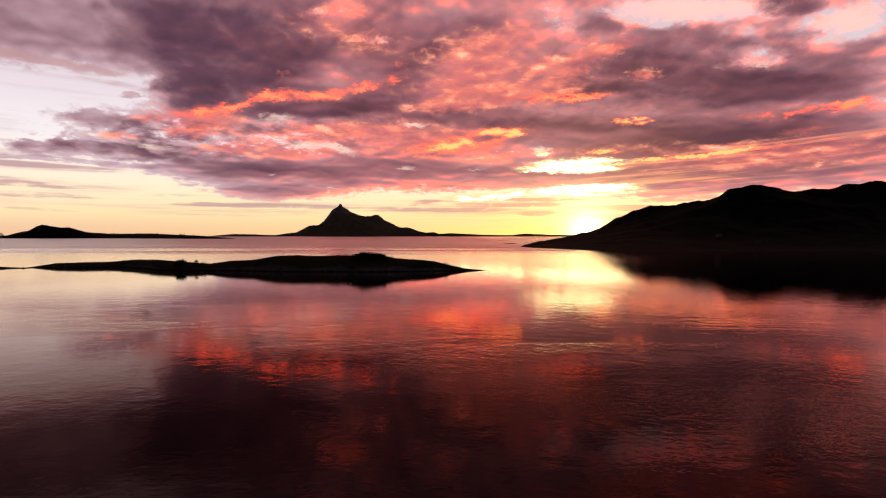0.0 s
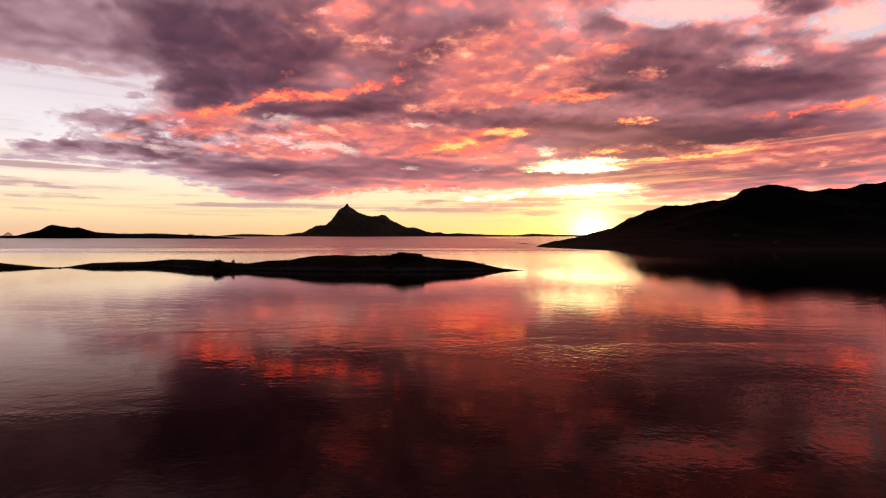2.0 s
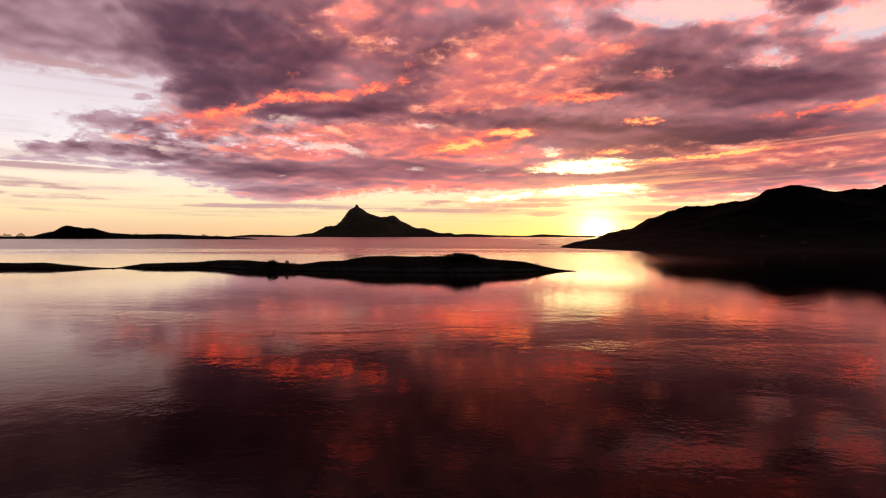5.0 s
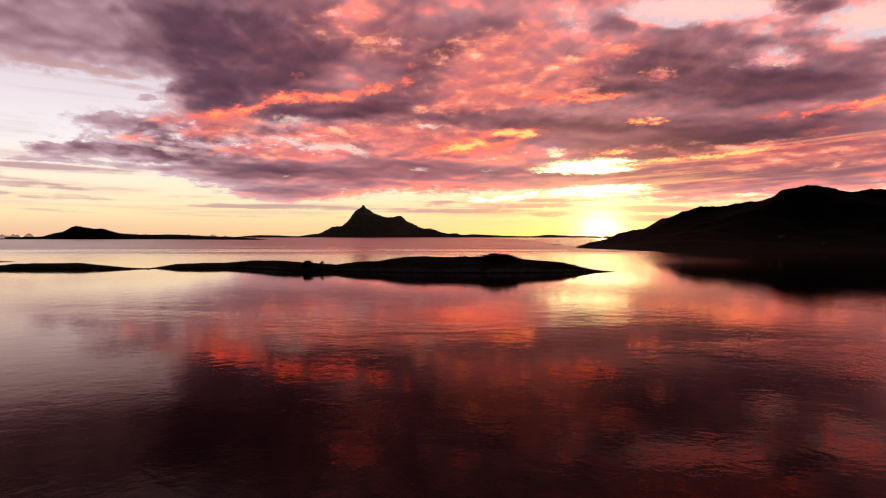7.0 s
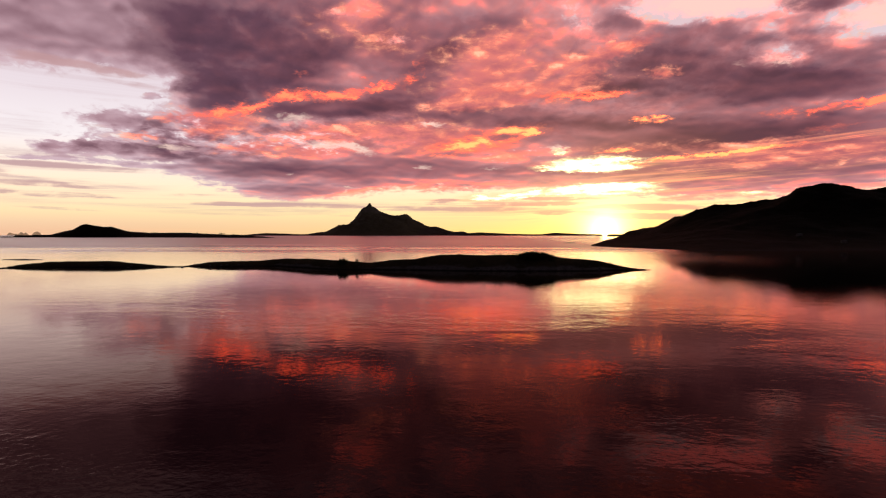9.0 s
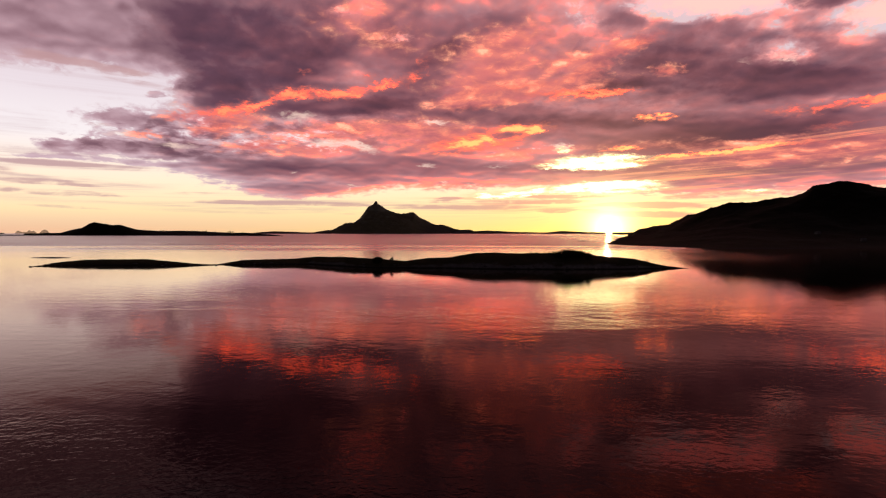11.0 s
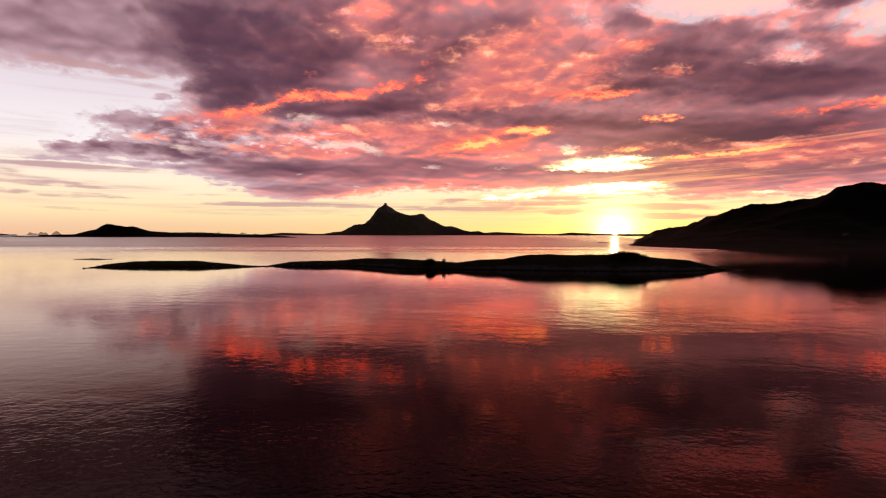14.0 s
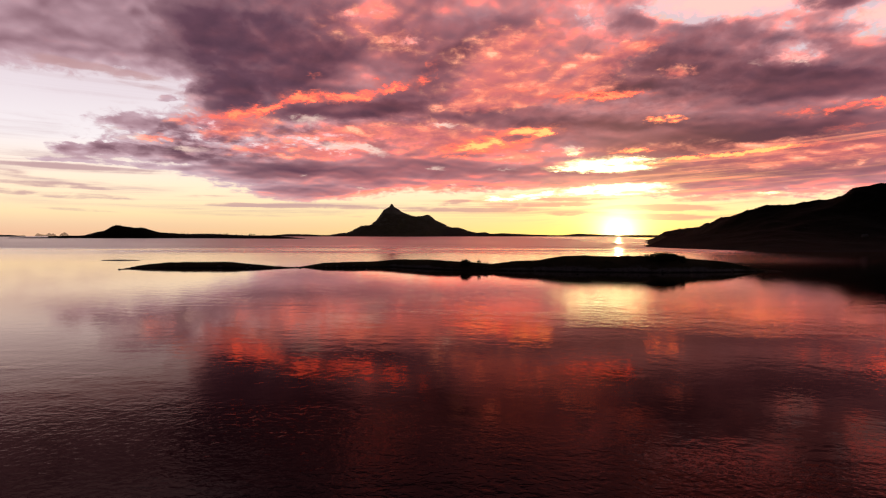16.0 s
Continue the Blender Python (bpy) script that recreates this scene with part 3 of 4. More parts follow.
def lattice(ix, iy, seed):
    h = (ix.astype(np.int64) * 374761393 + iy.astype(np.int64) * 668265263 + seed * 974711) & 0x7FFFFFFF
    h = ((h ^ (h >> 13)) * 1274126177) & 0x7FFFFFFF
    return ((h ^ (h >> 16)) & 0xFFFF) / 65535.0


def value_noise(x, y, seed):
    ix, iy = np.floor(x), np.floor(y)
    fx, fy = x - ix, y - iy
    fx, fy = fx * fx * (3 - 2 * fx), fy * fy * (3 - 2 * fy)
    a, b = lattice(ix, iy, seed), lattice(ix + 1, iy, seed)
    c, d = lattice(ix, iy + 1, seed), lattice(ix + 1, iy + 1, seed)
    return (a * (1 - fx) + b * fx) * (1 - fy) + (c * (1 - fx) + d * fx) * fy - 0.5


def fbm(x, y, size, seed, octaves=5, gain=0.5):
    total, amp, f = 0.0, 1.0, 1.0 / size
    for k in range(octaves):
        total = total + amp * value_noise(x * f + 17.3 * k, y * f - 9.1 * k, seed + k)
        amp, f = amp * gain, f * 2.03
    return total


def segment(x, y, a, b):
    """The distance from the segment a to b and the share of the way along it."""
    dx, dy = b[0] - a[0], b[1] - a[1]
    t = np.clip(((x - a[0]) * dx + (y - a[1]) * dy) / (dx * dx + dy * dy), 0, 1)
    return np.hypot(x - a[0] - t * dx, y - a[1] - t * dy), t


class Land:
    """An island: a coast outline, crests with heights, and the shape of the slope between them."""

    def __init__(self, coast, crests, slope=0.8, rough=0.1, size=20.0, seed=1, wobble=0.0):
        self.coast, self.crests, self.slope, self.rough = coast, crests, slope, rough
        self.size, self.seed, self.wobble = size, seed, wobble

    def height(self, x, y):
        x, y = np.asarray(x, float), np.asarray(y, float)
        inside, dc = np.zeros(x.shape, bool), np.full(x.shape, 1e9)
        for a, b in zip(self.coast, self.coast[1:] + self.coast[:1]):
            cross = (a[1] > y) != (b[1] > y)
            with np.errstate(divide="ignore", invalid="ignore"):
                inside ^= cross & (x < (b[0] - a[0]) * (y - a[1]) / ((b[1] - a[1]) or 1e-9) + a[0])
            dc = np.minimum(dc, segment(x, y, a, b)[0])
        dc = np.where(inside, dc, -dc) + self.wobble * fbm(x, y, self.size * 1.3, self.seed + 50, 4)
        near, top, weight = np.full(x.shape, 1e9), np.zeros(x.shape), np.zeros(x.shape)
        for crest in self.crests:
            for a, b in zip(crest, crest[1:]):
                dr, t = segment(x, y, a, b)
                k = 1 / (dr + 0.02 * self.size) ** 3
                near, top, weight = np.minimum(near, dr), top + k * (a[2] + (b[2] - a[2]) * t), weight + k
        sea_side = np.maximum(dc, 0)
        h = top / weight * (sea_side / (sea_side + near + 1e-6)) ** self.slope
        n = fbm(x, y, self.size, self.seed, 6, 0.52)
        h = h * (1 + 0.35 * self.rough * n) + self.rough * self.size * 0.12 * n * np.clip(h / (0.1 * self.size), 0, 1)
        return np.where(dc > 0, h + 0.05, np.maximum(dc * 0.25, -3.0))

    def build(self, name, step, mat, label, category="island"):
        pad = 6 * step
        xs, ys = [c[0] for c in self.coast], [c[1] for c in self.coast]
        gx, gy = np.arange(min(xs) - pad, max(xs) + pad, step), np.arange(min(ys) - pad, max(ys) + pad, step)
        X, Y = np.meshgrid(gx, gy)
        Z = self.height(X, Y)
        w, hgt = len(gx), len(gy)
        i = (np.arange(hgt - 1)[:, None] * w + np.arange(w - 1)[None, :]).ravel()
        quads = np.stack([i, i + 1, i + w + 1, i + w], 1)
        quads = quads[(Z.ravel()[quads] > -1.5).any(1)]
        used = np.unique(quads)
        back_to = np.full(w * hgt, -1)
        back_to[used] = np.arange(len(used))
        verts = np.stack([X.ravel(), Y.ravel(), Z.ravel()], 1)[used]
        ob = link_mesh(name, verts.tolist(), back_to[quads].tolist(), mat)
        return tagged(ob, label, category, kind="structure")


def tree_meshes(seed, tall, wide, leaves):
    """Trunk with limbs, and a crown of many small leaves."""
    rnd = random.Random(seed)
    bm = bmesh.new()
    tips = []

    def limb(a, b, ra, rb):
        d = (b - a).normalized()
        side = d.orthogonal().normalized()
        other = d.cross(side)
        rings = []
        for p, r in ((a, ra), (b, rb)):
            rings.append([bm.verts.new(p + r * (math.cos(k * math.tau / 6) * side + math.sin(k * math.tau / 6) * other)) for k in range(6)])
        for k in range(6):
            bm.faces.new((rings[0][k], rings[0][(k + 1) % 6], rings[1][(k + 1) % 6], rings[1][k]))
        bm.faces.new(rings[1])

    base, top = Vector((0, 0, -0.3)), Vector((rnd.uniform(-.1, .1) * tall, rnd.uniform(-.1, .1) * tall, tall * 0.8))
    mid = base.lerp(top, 0.45) + Vector((rnd.uniform(-.1, .1), rnd.uniform(-.1, .1), 0)) * tall * 0.4
    limb(base, mid, tall * 0.03, tall * 0.022)
    limb(mid, top, tall * 0.022, tall * 0.008)
    for k in range(11):
        f = 0.12 + 0.8 * k / 11
        start = base.lerp(mid, f * 2) if f < 0.5 else mid.lerp(top, f * 2 - 1)
        a = k * 2.4 + rnd.uniform(-.4, .4)
        reach = wide * 0.5 * (1 - 0.45 * f) * rnd.uniform(0.7, 1.1)
        end = start + Vector((math.cos(a) * reach, math.sin(a) * reach, tall * rnd.uniform(0.08, 0.25)))
        limb(start, end, tall * 0.012, tall * 0.004)
        tips += [end, start.lerp(end, 0.6)]
    tips.append(top)
    verts, faces = [], []
    for _ in range(leaves):
        c = rnd.choice(tips) + Vector([rnd.gauss(0, 0.1) for _ in range(3)]) * tall
        c.z = max(c.z, 0.1)
        s = tall * rnd.uniform(0.03, 0.055)
        q = Euler((rnd.uniform(0, 6.3), rnd.uniform(0, 6.3), rnd.uniform(0, 6.3))).to_matrix()
        k = len(verts)
        verts += [tuple(c + q @ Vector(v) * s) for v in ((-1, 0, 0), (0, -.55, .15), (1.2, 0, 0), (0, .55, .15))]
        faces.append((k, k + 1, k + 2, k + 3))
    return bm, verts, faces


def tree(seed, tall, wide, leaves, label, category, name):
    ob = new(name)
    bm, verts, faces = tree_meshes(seed, tall, wide, leaves)
    part("trunk", bm, BARK, ob)
    link_mesh("crown", verts, faces, LEAF, ob, smooth=False)
    return tagged(ob, label, category)


def boulder_mesh(seed, size):
    bm = bmesh.new()
    bmesh.ops.create_icosphere(bm, subdivisions=3, radius=size)
    rnd = random.Random(seed)
    o = Vector((rnd.uniform(0, 50), rnd.uniform(0, 50), rnd.uniform(0, 50)))
    for v in bm.verts:
        d = v.co.normalized()
        v.co *= 1 + 0.45 * noise.noise(d * 1.3 + o) + 0.16 * noise.noise(d * 3.7 + o)
        v.co.z *= 0.6
    me = bpy.data.meshes.new("shore_boulder")
    bm.to_mesh(me)
    bm.free()
    me.materials.append(STONE)
    return me


# ---- sea ----
SEA = 14000.0
rings = [0.0, 120.0, 400.0, 1000.0, 2500.0, 6000.0, SEA]
verts, faces = [(0.0, 400.0, 0.0)], []
for r in rings[1:]:
    verts += [(r * math.cos(k * math.tau / 96), 400 + r * math.sin(k * math.tau / 96), 0.0) for k in range(96)]
faces += [(0, 1 + k, 1 + (k + 1) % 96) for k in range(96)]
for j in range(len(rings) - 2):
    a = 1 + 96 * j
    faces += [(a + k, a + 96 + k, a + 96 + (k + 1) % 96, a + (k + 1) % 96) for k in range(96)]
sea = tagged(link_mesh("water", verts, faces, WATER), "calm dark sea with fine ripples mirroring the sunset sky", "sea", kind="structure")

# ---- the low island in the bay ----
crest = [(-304.0, 425.0, -0.3), (-284.8, 433.0, 2.9), (-265.2, 435.0, 3.5), (-251.3, 440.0, 3.4), (-232.8, 445.0, 5.1), (-208.0, 425.0, 6.0), (-192.2, 413.0, 5.7), (-172.9, 405.0, 4.8), (-160.8, 404.0, 4.2), (-144.6, 402.0, 6.1), (-128.8, 401.0, 6.9), (-113.1, 400.0, 9.8), (-101.3, 399.0, 10.2), (-79.8, 397.0, 9.5), (-62.3, 395.0, 9.8), (-50.9, 395.0, 10.2), (-35.7, 395.0, 8.7), (-16.8, 396.0, 6.9), (-7.2, 396.0, 6.0), (2.3, 396.0, 3.9), (15.6, 395.0, 1.3), (27.3, 394.0, 0.1)]
ISLAND = Land([(c[0], c[1] - g) for c, g in zip(crest, (1, 9, 11, 12, 14, 13, 13, 11, 10, 12, 13, 15, 16, 17, 17, 17, 15, 12, 10, 7, 4, 1))]
              + [(c[0] + 2, c[1] + g) for c, g in reversed(list(zip(crest, (2, 12, 16, 18, 20, 20, 22, 22, 20, 22, 24, 28, 30, 30, 30, 30, 26, 22, 18, 12, 6, 2))))],
              [crest], slope=0.55, rough=0.16, size=9.0, seed=3, wobble=3.0)
ISLAND.build("island", 0.9, HEATH, "low heath-covered island with rocky shores in the bay")
crest = [(-416.7, 393.4, 0.2), (-413.9, 410.5, 1.7), (-397.4, 423.4, 3.5), (-355.7, 425.5, 3.9), (-336.8, 420.4, 2.7), (-314.9, 417.5, 1.0), (-292.5, 418.6, 0.1)]
ISLET = Land([(c[0], c[1] - g) for c, g in zip(crest, (2, 7, 11, 11, 8, 4, 2))] + [(c[0], c[1] + g) for c, g in reversed(list(zip(crest, (3, 12, 18, 18, 12, 7, 4))))],
             [crest], slope=0.55, rough=0.14, size=8.0, seed=8, wobble=0.8)
ISLET.build("islet", 0.9, HEATH, "small flat heath islet joined by a low spit")
crest = [(-514.8, 524.6, 0.3), (-496.6, 525.5, 0.8), (-479.5, 526.4, 0.2)]
Land([(c[0], c[1] - g) for c, g in zip(crest, (1, 4, 1))] + [(c[0], c[1] + g) for c, g in reversed(list(zip(crest, (1, 4, 1))))],
     [crest], slope=0.5, rough=0.2, size=5.0, seed=12, wobble=1.2).build("skerry", 0.6, STONE, "bare low rock skerry awash in calm water", "skerry")

# ---- the dark hill beside the bay ----
crests = [[(431.2, 1900.0, 21.3), (566.2, 2300.0, 35.0), (548.0, 2050.0, 39.8), (521.4, 1870.0, 43.0), (438.3, 1480.0, 60.5), (427.7, 1320.0, 77.0), (457.5, 1300.0, 86.5), (512.0, 1280.0, 91.5), (557.1, 1265.0, 93.5), (581.7, 1250.0, 103.0), (599.7, 1240.0, 120.0), (612.6, 1230.0, 125.0), (638.2, 1220.0, 127.6), (661.2, 1215.0, 124.9), (687.6, 1210.0, 118.1), (710.8, 1200.0, 112.7), (756.9, 1200.0, 120.8), (826.2, 1200.0, 127.1), (860.8, 1200.0, 130.6), (904.6, 1200.0, 130.6), (1114.6, 1200.0, 120.8), (1581.7, 1250.0, 88.7)],
          [(141.9, 1085.0, 3.1), (188.3, 1180.0, 7.4), (311.5, 1500.0, 14.2), (431.2, 1900.0, 21.3)]]
HEADLAND = Land([(136, 1078), (150, 1020), (185, 930), (212, 810), (300, 800), (420, 835), (560, 850), (720, 850), (900, 840), (1200, 850), (1600, 900),
                 (1900, 1300), (1500, 1900), (1000, 2300), (700, 2600), (560, 2500), (420, 2050), (300, 1620), (215, 1320), (160, 1180)],
                crests, slope=1.6, rough=0.3, size=70.0, seed=21, wobble=14.0)
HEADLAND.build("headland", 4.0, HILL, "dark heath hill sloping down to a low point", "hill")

# ---- far land ----
crest = [(-1554.6, 4700.0, 11.4), (-1328.7, 4700.0, 9.2), (-1175.5, 4720.0, 34.1), (-1073.3, 4730.0, 88.7), (-1007.2, 4740.0, 91.1), (-950.0, 4750.0, 134.6), (-886.1, 4750.0, 207.7), (-849.5, 4750.0, 232.8), (-840.4, 4750.0, 245.1), (-833.5, 4750.0, 260.2), (-819.8, 4750.0, 260.2), (-810.7, 4750.0, 239.7), (-749.0, 4750.0, 196.3), (-680.5, 4750.0, 168.9), (-589.2, 4750.0, 157.5), (-548.1, 4750.0, 163.8), (-520.7, 4750.0, 164.8), (-497.8, 4750.0, 150.6), (-428.4, 4740.0, 113.9), (-368.4, 4730.0, 79.6), (-221.4, 4700.0, 29.5), (-176.2, 4700.0, 16.0)]
Land([(c[0], c[1] - g) for c, g in zip(crest, (20, 60, 150, 260, 300, 330, 350, 360, 360, 360, 360, 360, 360, 360, 350, 340, 330, 320, 260, 200, 90, 20))]
     + [(c[0], c[1] + g) for c, g in reversed(list(zip(crest, (20, 40, 60, 90, 110, 130, 140, 150, 150, 150, 150, 150, 150, 150, 150, 145, 140, 140, 120, 90, 50, 20))))],
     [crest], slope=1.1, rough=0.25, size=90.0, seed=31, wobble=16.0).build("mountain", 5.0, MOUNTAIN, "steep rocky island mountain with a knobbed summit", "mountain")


def strip(name, crest, front, behind, seed, label, step=8.0, mat=MOUNTAIN, size=60.0, slope=0.5, rough=0.15):
    """A low shore: its coast lies the given depth before and behind the crest."""
    last = len(crest) - 1
    ease = [min(1.0, 0.12 + 3.6 * min(k, last - k) / last) for k in range(len(crest))]
    coast = [(c[0], c[1] - front * e) for c, e in zip(crest, ease)] + [(c[0], c[1] + behind * e) for c, e in reversed(list(zip(crest, ease)))]
    return Land(coast, [crest], slope, rough, size, seed, front * 0.1).build(name, step, mat, label, "island")


strip("far_hill", [(-441.1, 4880.0, 29.7), (-370.7, 4880.0, 74.3), (-290.9, 4880.0, 74.3), (-253.4, 4880.0, 64.9), (-197.1, 4880.0, 41.4), (-131.4, 4880.0, 27.3), (-42.2, 4880.0, 18.0)], 60, 60, 41, "far rounded hill behind the mountain island")
strip("far_shore", [(-219.1, 4650.0, 27.2), (-71.5, 4650.0, 33.9), (-35.8, 4650.0, 20.5), (71.5, 4650.0, 25.0), (295.1, 4650.0, 13.8), (541.0, 4650.0, 9.4), (652.8, 4650.0, 22.8), (854.0, 4650.0, 12.5), (1234.0, 4650.0, 10.2), (1636.4, 4650.0, 13.8)], 60, 90, 43, "low distant shore with small knolls")
strip("far_shore", [(-1808.7, 4500.0, 1.2), (-1748.1, 4500.0, 6.8), (-1596.6, 4500.0, 19.8), (-1488.5, 4500.0, 17.2), (-1315.4, 4500.0, 10.3), (-1142.3, 4500.0, 12.0)], 40, 60, 45, "low distant shore running out to the mountain")
strip("far_shore", [(-2845.8, 4900.0, 11.8), (-2680.9, 4900.0, 21.2), (-2445.3, 4900.0, 23.1), (-2280.4, 4900.0, 15.6), (-2091.9, 4900.0, 7.1), (-1997.7, 4900.0, 2.4)], 40, 40, 47, "faint low land on the horizon")
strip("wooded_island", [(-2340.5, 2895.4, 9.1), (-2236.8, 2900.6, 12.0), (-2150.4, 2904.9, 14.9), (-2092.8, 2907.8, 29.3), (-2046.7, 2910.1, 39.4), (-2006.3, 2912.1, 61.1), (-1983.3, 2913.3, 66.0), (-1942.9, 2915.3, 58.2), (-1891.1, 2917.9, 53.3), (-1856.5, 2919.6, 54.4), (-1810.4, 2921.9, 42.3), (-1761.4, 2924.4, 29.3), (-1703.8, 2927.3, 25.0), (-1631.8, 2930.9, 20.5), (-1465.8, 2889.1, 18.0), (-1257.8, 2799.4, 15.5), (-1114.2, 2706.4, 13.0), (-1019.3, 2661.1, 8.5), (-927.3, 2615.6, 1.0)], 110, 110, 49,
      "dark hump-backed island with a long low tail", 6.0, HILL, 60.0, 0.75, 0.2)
strip("skerry", [(-2491.4, 2837.8, 3.4), (-2372.4, 2843.8, 4.6), (-2273.3, 2848.7, 5.1)], 14, 14, 51, "thin dark skerry far out", 4.0, STONE, 12.0)
strip("skerry", [(-3874.0, 4120.4, 11.8), (-3626.2, 4132.8, 14.2), (-3440.4, 4142.1, 10.1)], 14, 14, 52, "thin dark skerry far out", 6.0, STONE, 20.0)
strip("skerry", [(143.6, 1370.0, 1.0), (156.8, 1370.0, 1.8), (169.9, 1370.0, 1.0)], 8, 8, 53, "thin dark skerry off the point", 1.5, STONE, 8.0)
for k, crest in enumerate(([(-3774.4, 4676.0, 8.4), (-3751.1, 4677.2, 25.1), (-3718.5, 4678.8, 14.8), (-3681.2, 4680.7, 12.2), (-3657.9, 4681.9, 28.9), (-3639.3, 4682.8, 17.4), (-3625.3, 4683.5, 26.3), (-3602.0, 4684.7, 9.7)], [(-3574.1, 4686.1, 9.7), (-3550.8, 4687.2, 27.6), (-3534.5, 4688.0, 34.0), (-3518.2, 4688.8, 27.6), (-3494.9, 4690.0, 9.7)])):
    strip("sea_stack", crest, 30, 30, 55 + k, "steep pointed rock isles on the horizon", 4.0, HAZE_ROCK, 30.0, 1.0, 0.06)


# ---- growth and stones on the low island ----
def on_land(land, x, y):
    return float(land.height(np.array([x]), np.array([y]))[0])


models = [tree(101 + k, 4.0, w, 900, "dense wind-bent broadleaf tree growing in the island thicket", "tree", "tree") for k, w in enumerate((3.4, 2.8, 3.8))]
shrubs = [tree(131 + k, 1.6, 2.0, 500, "low wind-clipped shrub on the island ridge", "shrub", "shrub") for k in range(2)]
used = set()


def plant(kinds, x, y, tall, rnd, group, label=""):
    """Stand a tree of that height on the island; the first of a kind is the model itself."""
    ob = rnd.choice(kinds)
    full = 4.0 if kinds is models else 1.6
    m = pose(x, y, on_land(ISLAND, x, y), 0, 0, rnd.uniform(0, 360)) @ Matrix.Diagonal((tall / full * rnd.uniform(0.9, 1.25), tall / full * rnd.uniform(0.9, 1.25), tall / full, 1))
    if ob.name not in used:
        used.add(ob.name)
        ob.matrix_basis = m
    else:
        ob = copy_thing(ob, Matrix.Identity(4))
        ob.matrix_basis = m
    return tagged(ob, label, group=group)


rnd = random.Random(5)
for k in range(34):
    x = -60.5 + 22.5 * (k / 33) + rnd.uniform(-0.6, 0.6)
    y = rnd.uniform(385.5, 395.5)
    crown_top = 12.5 - max(0.0, (x + 47) / 9) * 1.7 - max(0.0, (-54 - x) / 6.5) * 1.7 + rnd.uniform(-0.7, 0.15)
    plant(models, x, y, max(2.0, crown_top - on_land(ISLAND, x, y)), rnd, "trees of the large thicket")
for k in range(9):
    x, y = -181.0 + 0.62 * k, rnd.uniform(398, 403)
    plant(models, x, y, max(1.2, 7.4 - 0.07 * (k - 4) ** 2 + rnd.uniform(-0.6, 0.2) - on_land(ISLAND, x, y)), rnd, "trees of the small thicket", "broadleaf tree in a small clump on the ridge")
for x, tall in ((-170.2, 1.7), (-169.0, 2.1)):
    plant(models, x, 404.0, tall, rnd, "single trees", "small lone tree standing on the ridge")
for x, tall in ((-166, 1.0), (-164, 1.3), (-161, 0.9), (-158, 0.8), (-78, 1.1), (-74.5, 1.3), (-71, 1.2), (-66, 1.1), (-63, 1.5), (-45, 1.8), (-43.5, 1.2), (-35.5, 1.5),
                (-34, 1.2), (1.5, 1.4), (2.8, 1.2), (-240, 0.9), (-130, 0.9), (-95, 0.8), (-20, 0.9)):
    plant(shrubs, x, rnd.uniform(393, 397) if x > -150 else 405 if x > -200 else 442, tall, rnd, "shrubs on the ridge")

for x, y, z, tall in ((-1655, 2932, 19.5, 6.5), (-1640, 2930, 19.4, 7.5), (-1622, 2929, 19.2, 6.0), (-1560, 2913, 18.6, 5.0), (-1505, 2899, 18.1, 6.0), (-1430, 2874, 17.5, 5.0),
                      (-1402, 2862, 17.2, 6.5), (-1388, 2856, 17.1, 7.5), (-1330, 2831, 16.5, 4.5), (-1252, 2797, 15.8, 6.0), (-1238, 2788, 15.7, 7.0), (-1222, 2777, 15.6, 6.0), (-1160, 2738, 15.0, 4.5)):
    ob = copy_thing(rnd.choice(models), Matrix.Identity(4))
    ob.matrix_basis = pose(x, y, z - 1.2, 0, 0, rnd.uniform(0, 360)) @ Matrix.Diagonal((tall / 2.6, tall / 2.6, tall / 4.0 + 0.25, 1))
    tagged(ob, "small broad tree on the low tail of the far island", group="trees of the far island")

boulders = [boulder_mesh(k, 1.0) for k in range(5)]
for land, reach in ((ISLAND, 22), (ISLET, 7)):
    for k in range(reach - 1):
        a, b = land.coast[k % reach], land.coast[(k + 1) % reach]
        for _ in range(4 if land is ISLAND else 3):
            f = rnd.random()
            x, y = a[0] + (b[0] - a[0]) * f, a[1] + (b[1] - a[1]) * f + rnd.uniform(-0.6, 2.2)
            size = rnd.choice((0.25, 0.35, 0.5, 0.8))
            ob = new("shore_boulder", rnd.choice(boulders))
            ob.matrix_basis = pose(x, y, on_land(land, x, y) + 0.05 * size, 0, 0, rnd.uniform(0, 360)) @ Matrix.Diagonal((size * 1.2, size, size, 1))
            tagged(ob, "weathered grey boulder lying on the island shore", "boulder", "shore boulders")


def tufts(land, count, seed):
    """Grass in clumps over an island, as one mesh."""
    rnd = np.random.RandomState(seed)
    xs, ys = [c[0] for c in land.coast], [c[1] for c in land.coast]
    x, y = rnd.uniform(min(xs), max(xs), count * 3), rnd.uniform(min(ys), max(ys), count * 3)
    z = land.height(x, y)
    keep = np.where(z > 0.9)[0][:count]
    verts, faces = [], []
    for i in keep:
        for _ in range(5):
            a, s = rnd.uniform(0, 6.28), rnd.uniform(0.2, 0.5)
            px, py = x[i] + rnd.normal(0, 0.2), y[i] + rnd.normal(0, 0.2)
            k = len(verts)
            verts += [(px - 0.07 * math.cos(a), py - 0.07 * math.sin(a), z[i] - 0.15), (px + 0.07 * math.cos(a), py + 0.07 * math.sin(a), z[i] - 0.15),
                      (px + rnd.normal(0, 0.15), py + rnd.normal(0, 0.15), z[i] + s)]
            faces.append((k, k + 1, k + 2))
    return verts, faces


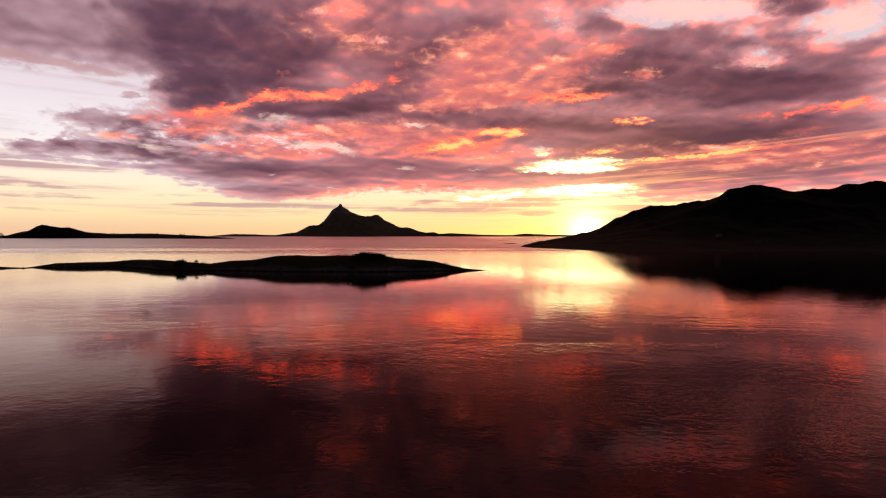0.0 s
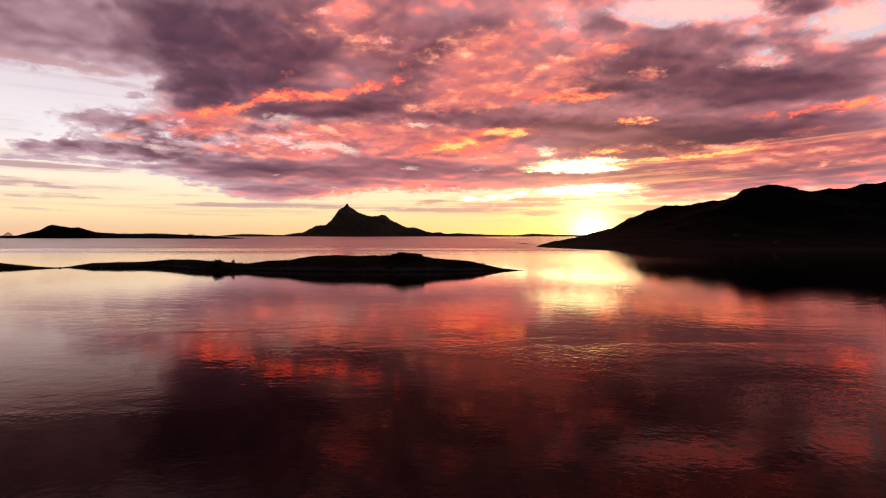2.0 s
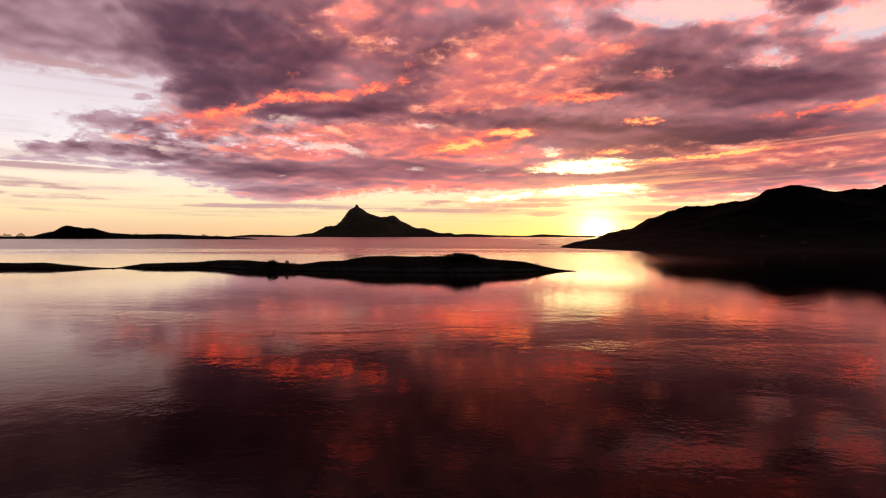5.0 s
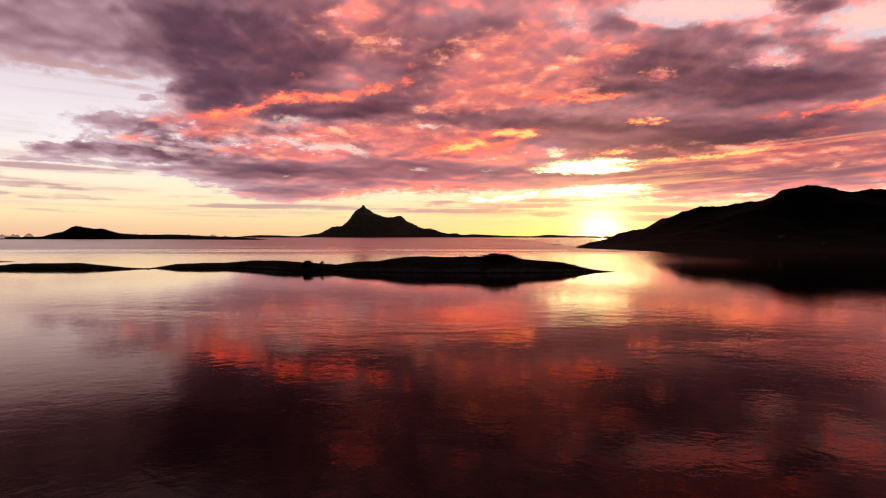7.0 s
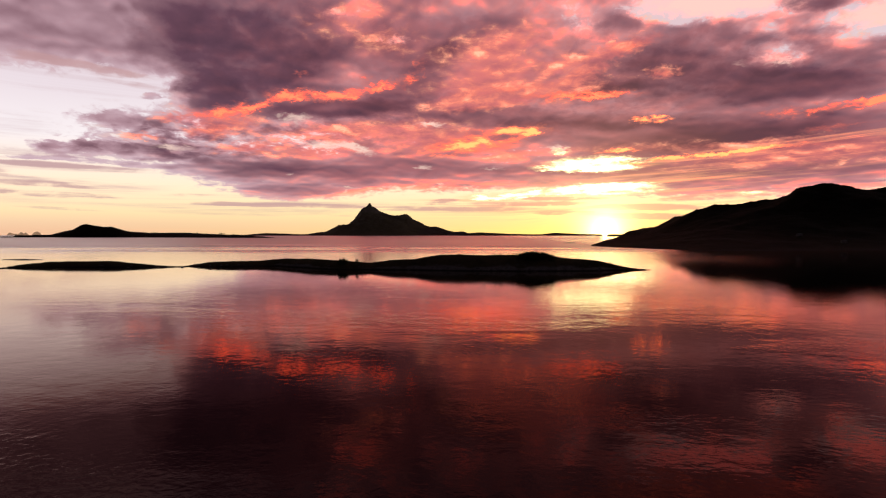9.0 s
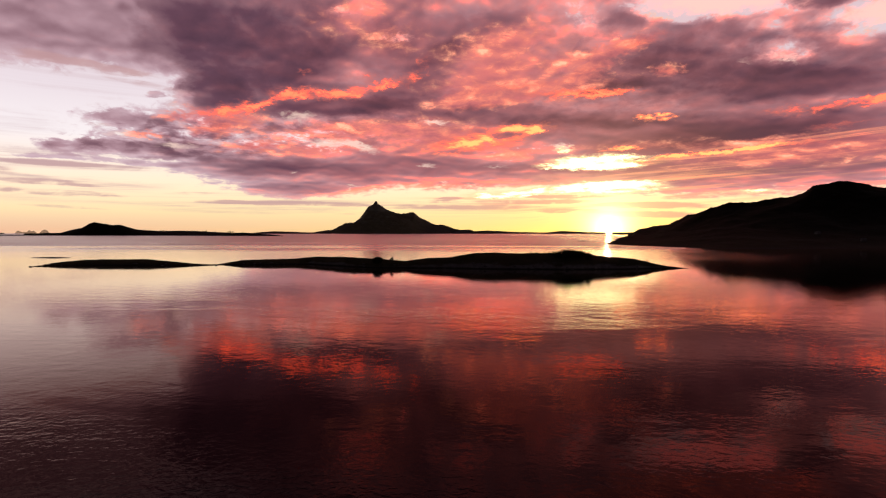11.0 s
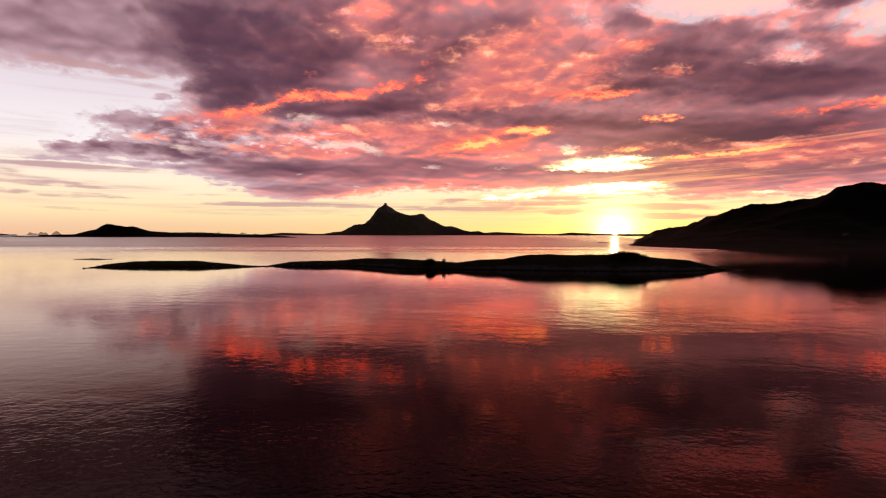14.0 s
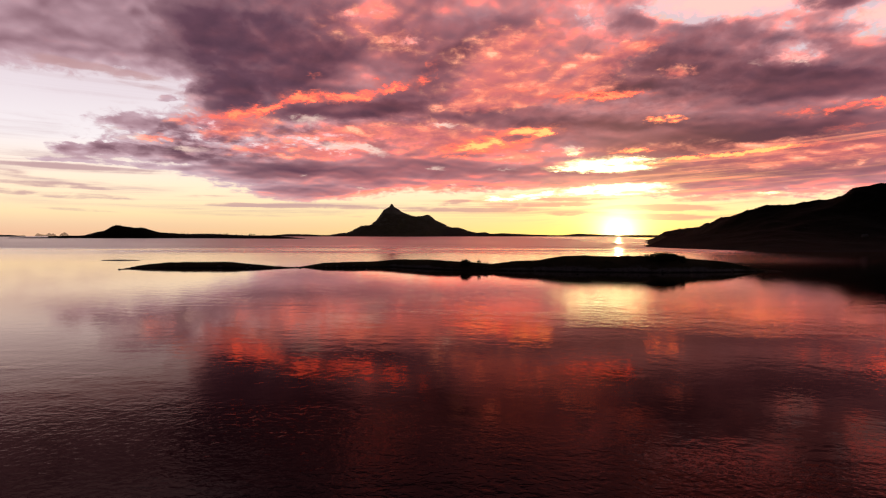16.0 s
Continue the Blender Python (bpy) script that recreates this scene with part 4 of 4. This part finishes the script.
for land, count, seed in ((ISLAND, 5000, 1), (ISLET, 1500, 2)):
    v, f = tufts(land, count, seed)
    tagged(link_mesh("grass", v, f, GRASS, smooth=False), "tufts of coarse grass and heather on the island", "grass", kind="stuff")


# ---- cabins on the hill ----
def box(x0, x1, y0, y1, z0, z1, bevel=0.02):
    bm = bmesh.new()
    bmesh.ops.create_cube(bm, size=1.0, matrix=Matrix.LocRotScale(((x0 + x1) / 2, (y0 + y1) / 2, (z0 + z1) / 2), None, (x1 - x0, y1 - y0, z1 - z0)))
    bmesh.ops.bevel(bm, geom=list(bm.edges), offset=bevel, segments=1, affect="EDGES")
    return bm


def cabin(x, y, turn, long, label):
    """A small boarded cabin with a pitched roof; its front looks along -y."""
    ob = new("cabin")
    ob.matrix_basis = pose(x, y, on_land(HEADLAND, x, y) - 0.4, 0, 0, turn)
    w, d, h, ridge = long / 2, 2.4, 2.9, 4.6
    bm = bmesh.new()
    ring = [(-d, 0), (d, 0), (d, h), (0, ridge - 0.15), (-d, h)]
    ends = [[bm.verts.new((sx * w, py, pz)) for py, pz in ring] for sx in (-1, 1)]
    bm.faces.new(ends[0][::-1])
    bm.faces.new(ends[1])
    for k in range(5):
        bm.faces.new((ends[0][k], ends[0][(k + 1) % 5], ends[1][(k + 1) % 5], ends[1][k]))
    bmesh.ops.recalc_face_normals(bm, faces=bm.faces)
    part("wall", bm, BOARD, ob)
    for side in (-1, 1):
        bm = bmesh.new()
        corners = [(sx * (w + 0.3), side * py, pz) for sx in (-1, 1) for py, pz in ((0, ridge), (d + 0.4, h - 0.29), (d + 0.4, h - 0.15), (0, ridge + 0.14))]
        v = [bm.verts.new(c) for c in corners]
        for f in ((0, 1, 2, 3), (7, 6, 5, 4), (0, 4, 5, 1), (1, 5, 6, 2), (2, 6, 7, 3), (3, 7, 4, 0)):
            bm.faces.new([v[k] for k in f])
        bmesh.ops.recalc_face_normals(bm, faces=bm.faces)
        part("roof", bm, ROOFING, ob, "dark slate roof slope")
    part("chimney", box(w * 0.3, w * 0.3 + 0.5, -0.25, 0.25, ridge - 0.4, ridge + 0.9), STONE, ob, "grey stone chimney")
    part("door", box(-0.45, 0.45, -d - 0.06, -d + 0.02, 0.35, 2.4), BARK, ob, "brown boarded door")
    for px in (-w * 0.6, w * 0.6):
        frame_part = part("window", box(px - 0.6, px + 0.6, -d - 0.07, -d + 0.02, 1.2, 2.4), BOARD, ob)
        part("pane", box(px - 0.48, px + 0.48, -d - 0.09, -d - 0.05, 1.32, 2.28, 0.005), PANE, frame_part, "dark window pane")
    return tagged(ob, label, "cabin", "cabins on the hill")


cabin(465.6, 994.0, 12, 8.5, "small grey boarded cabin standing on the heath slope")
cabin(496.2, 928.0, -8, 7.0, "small grey boarded boathouse cabin near the shore")
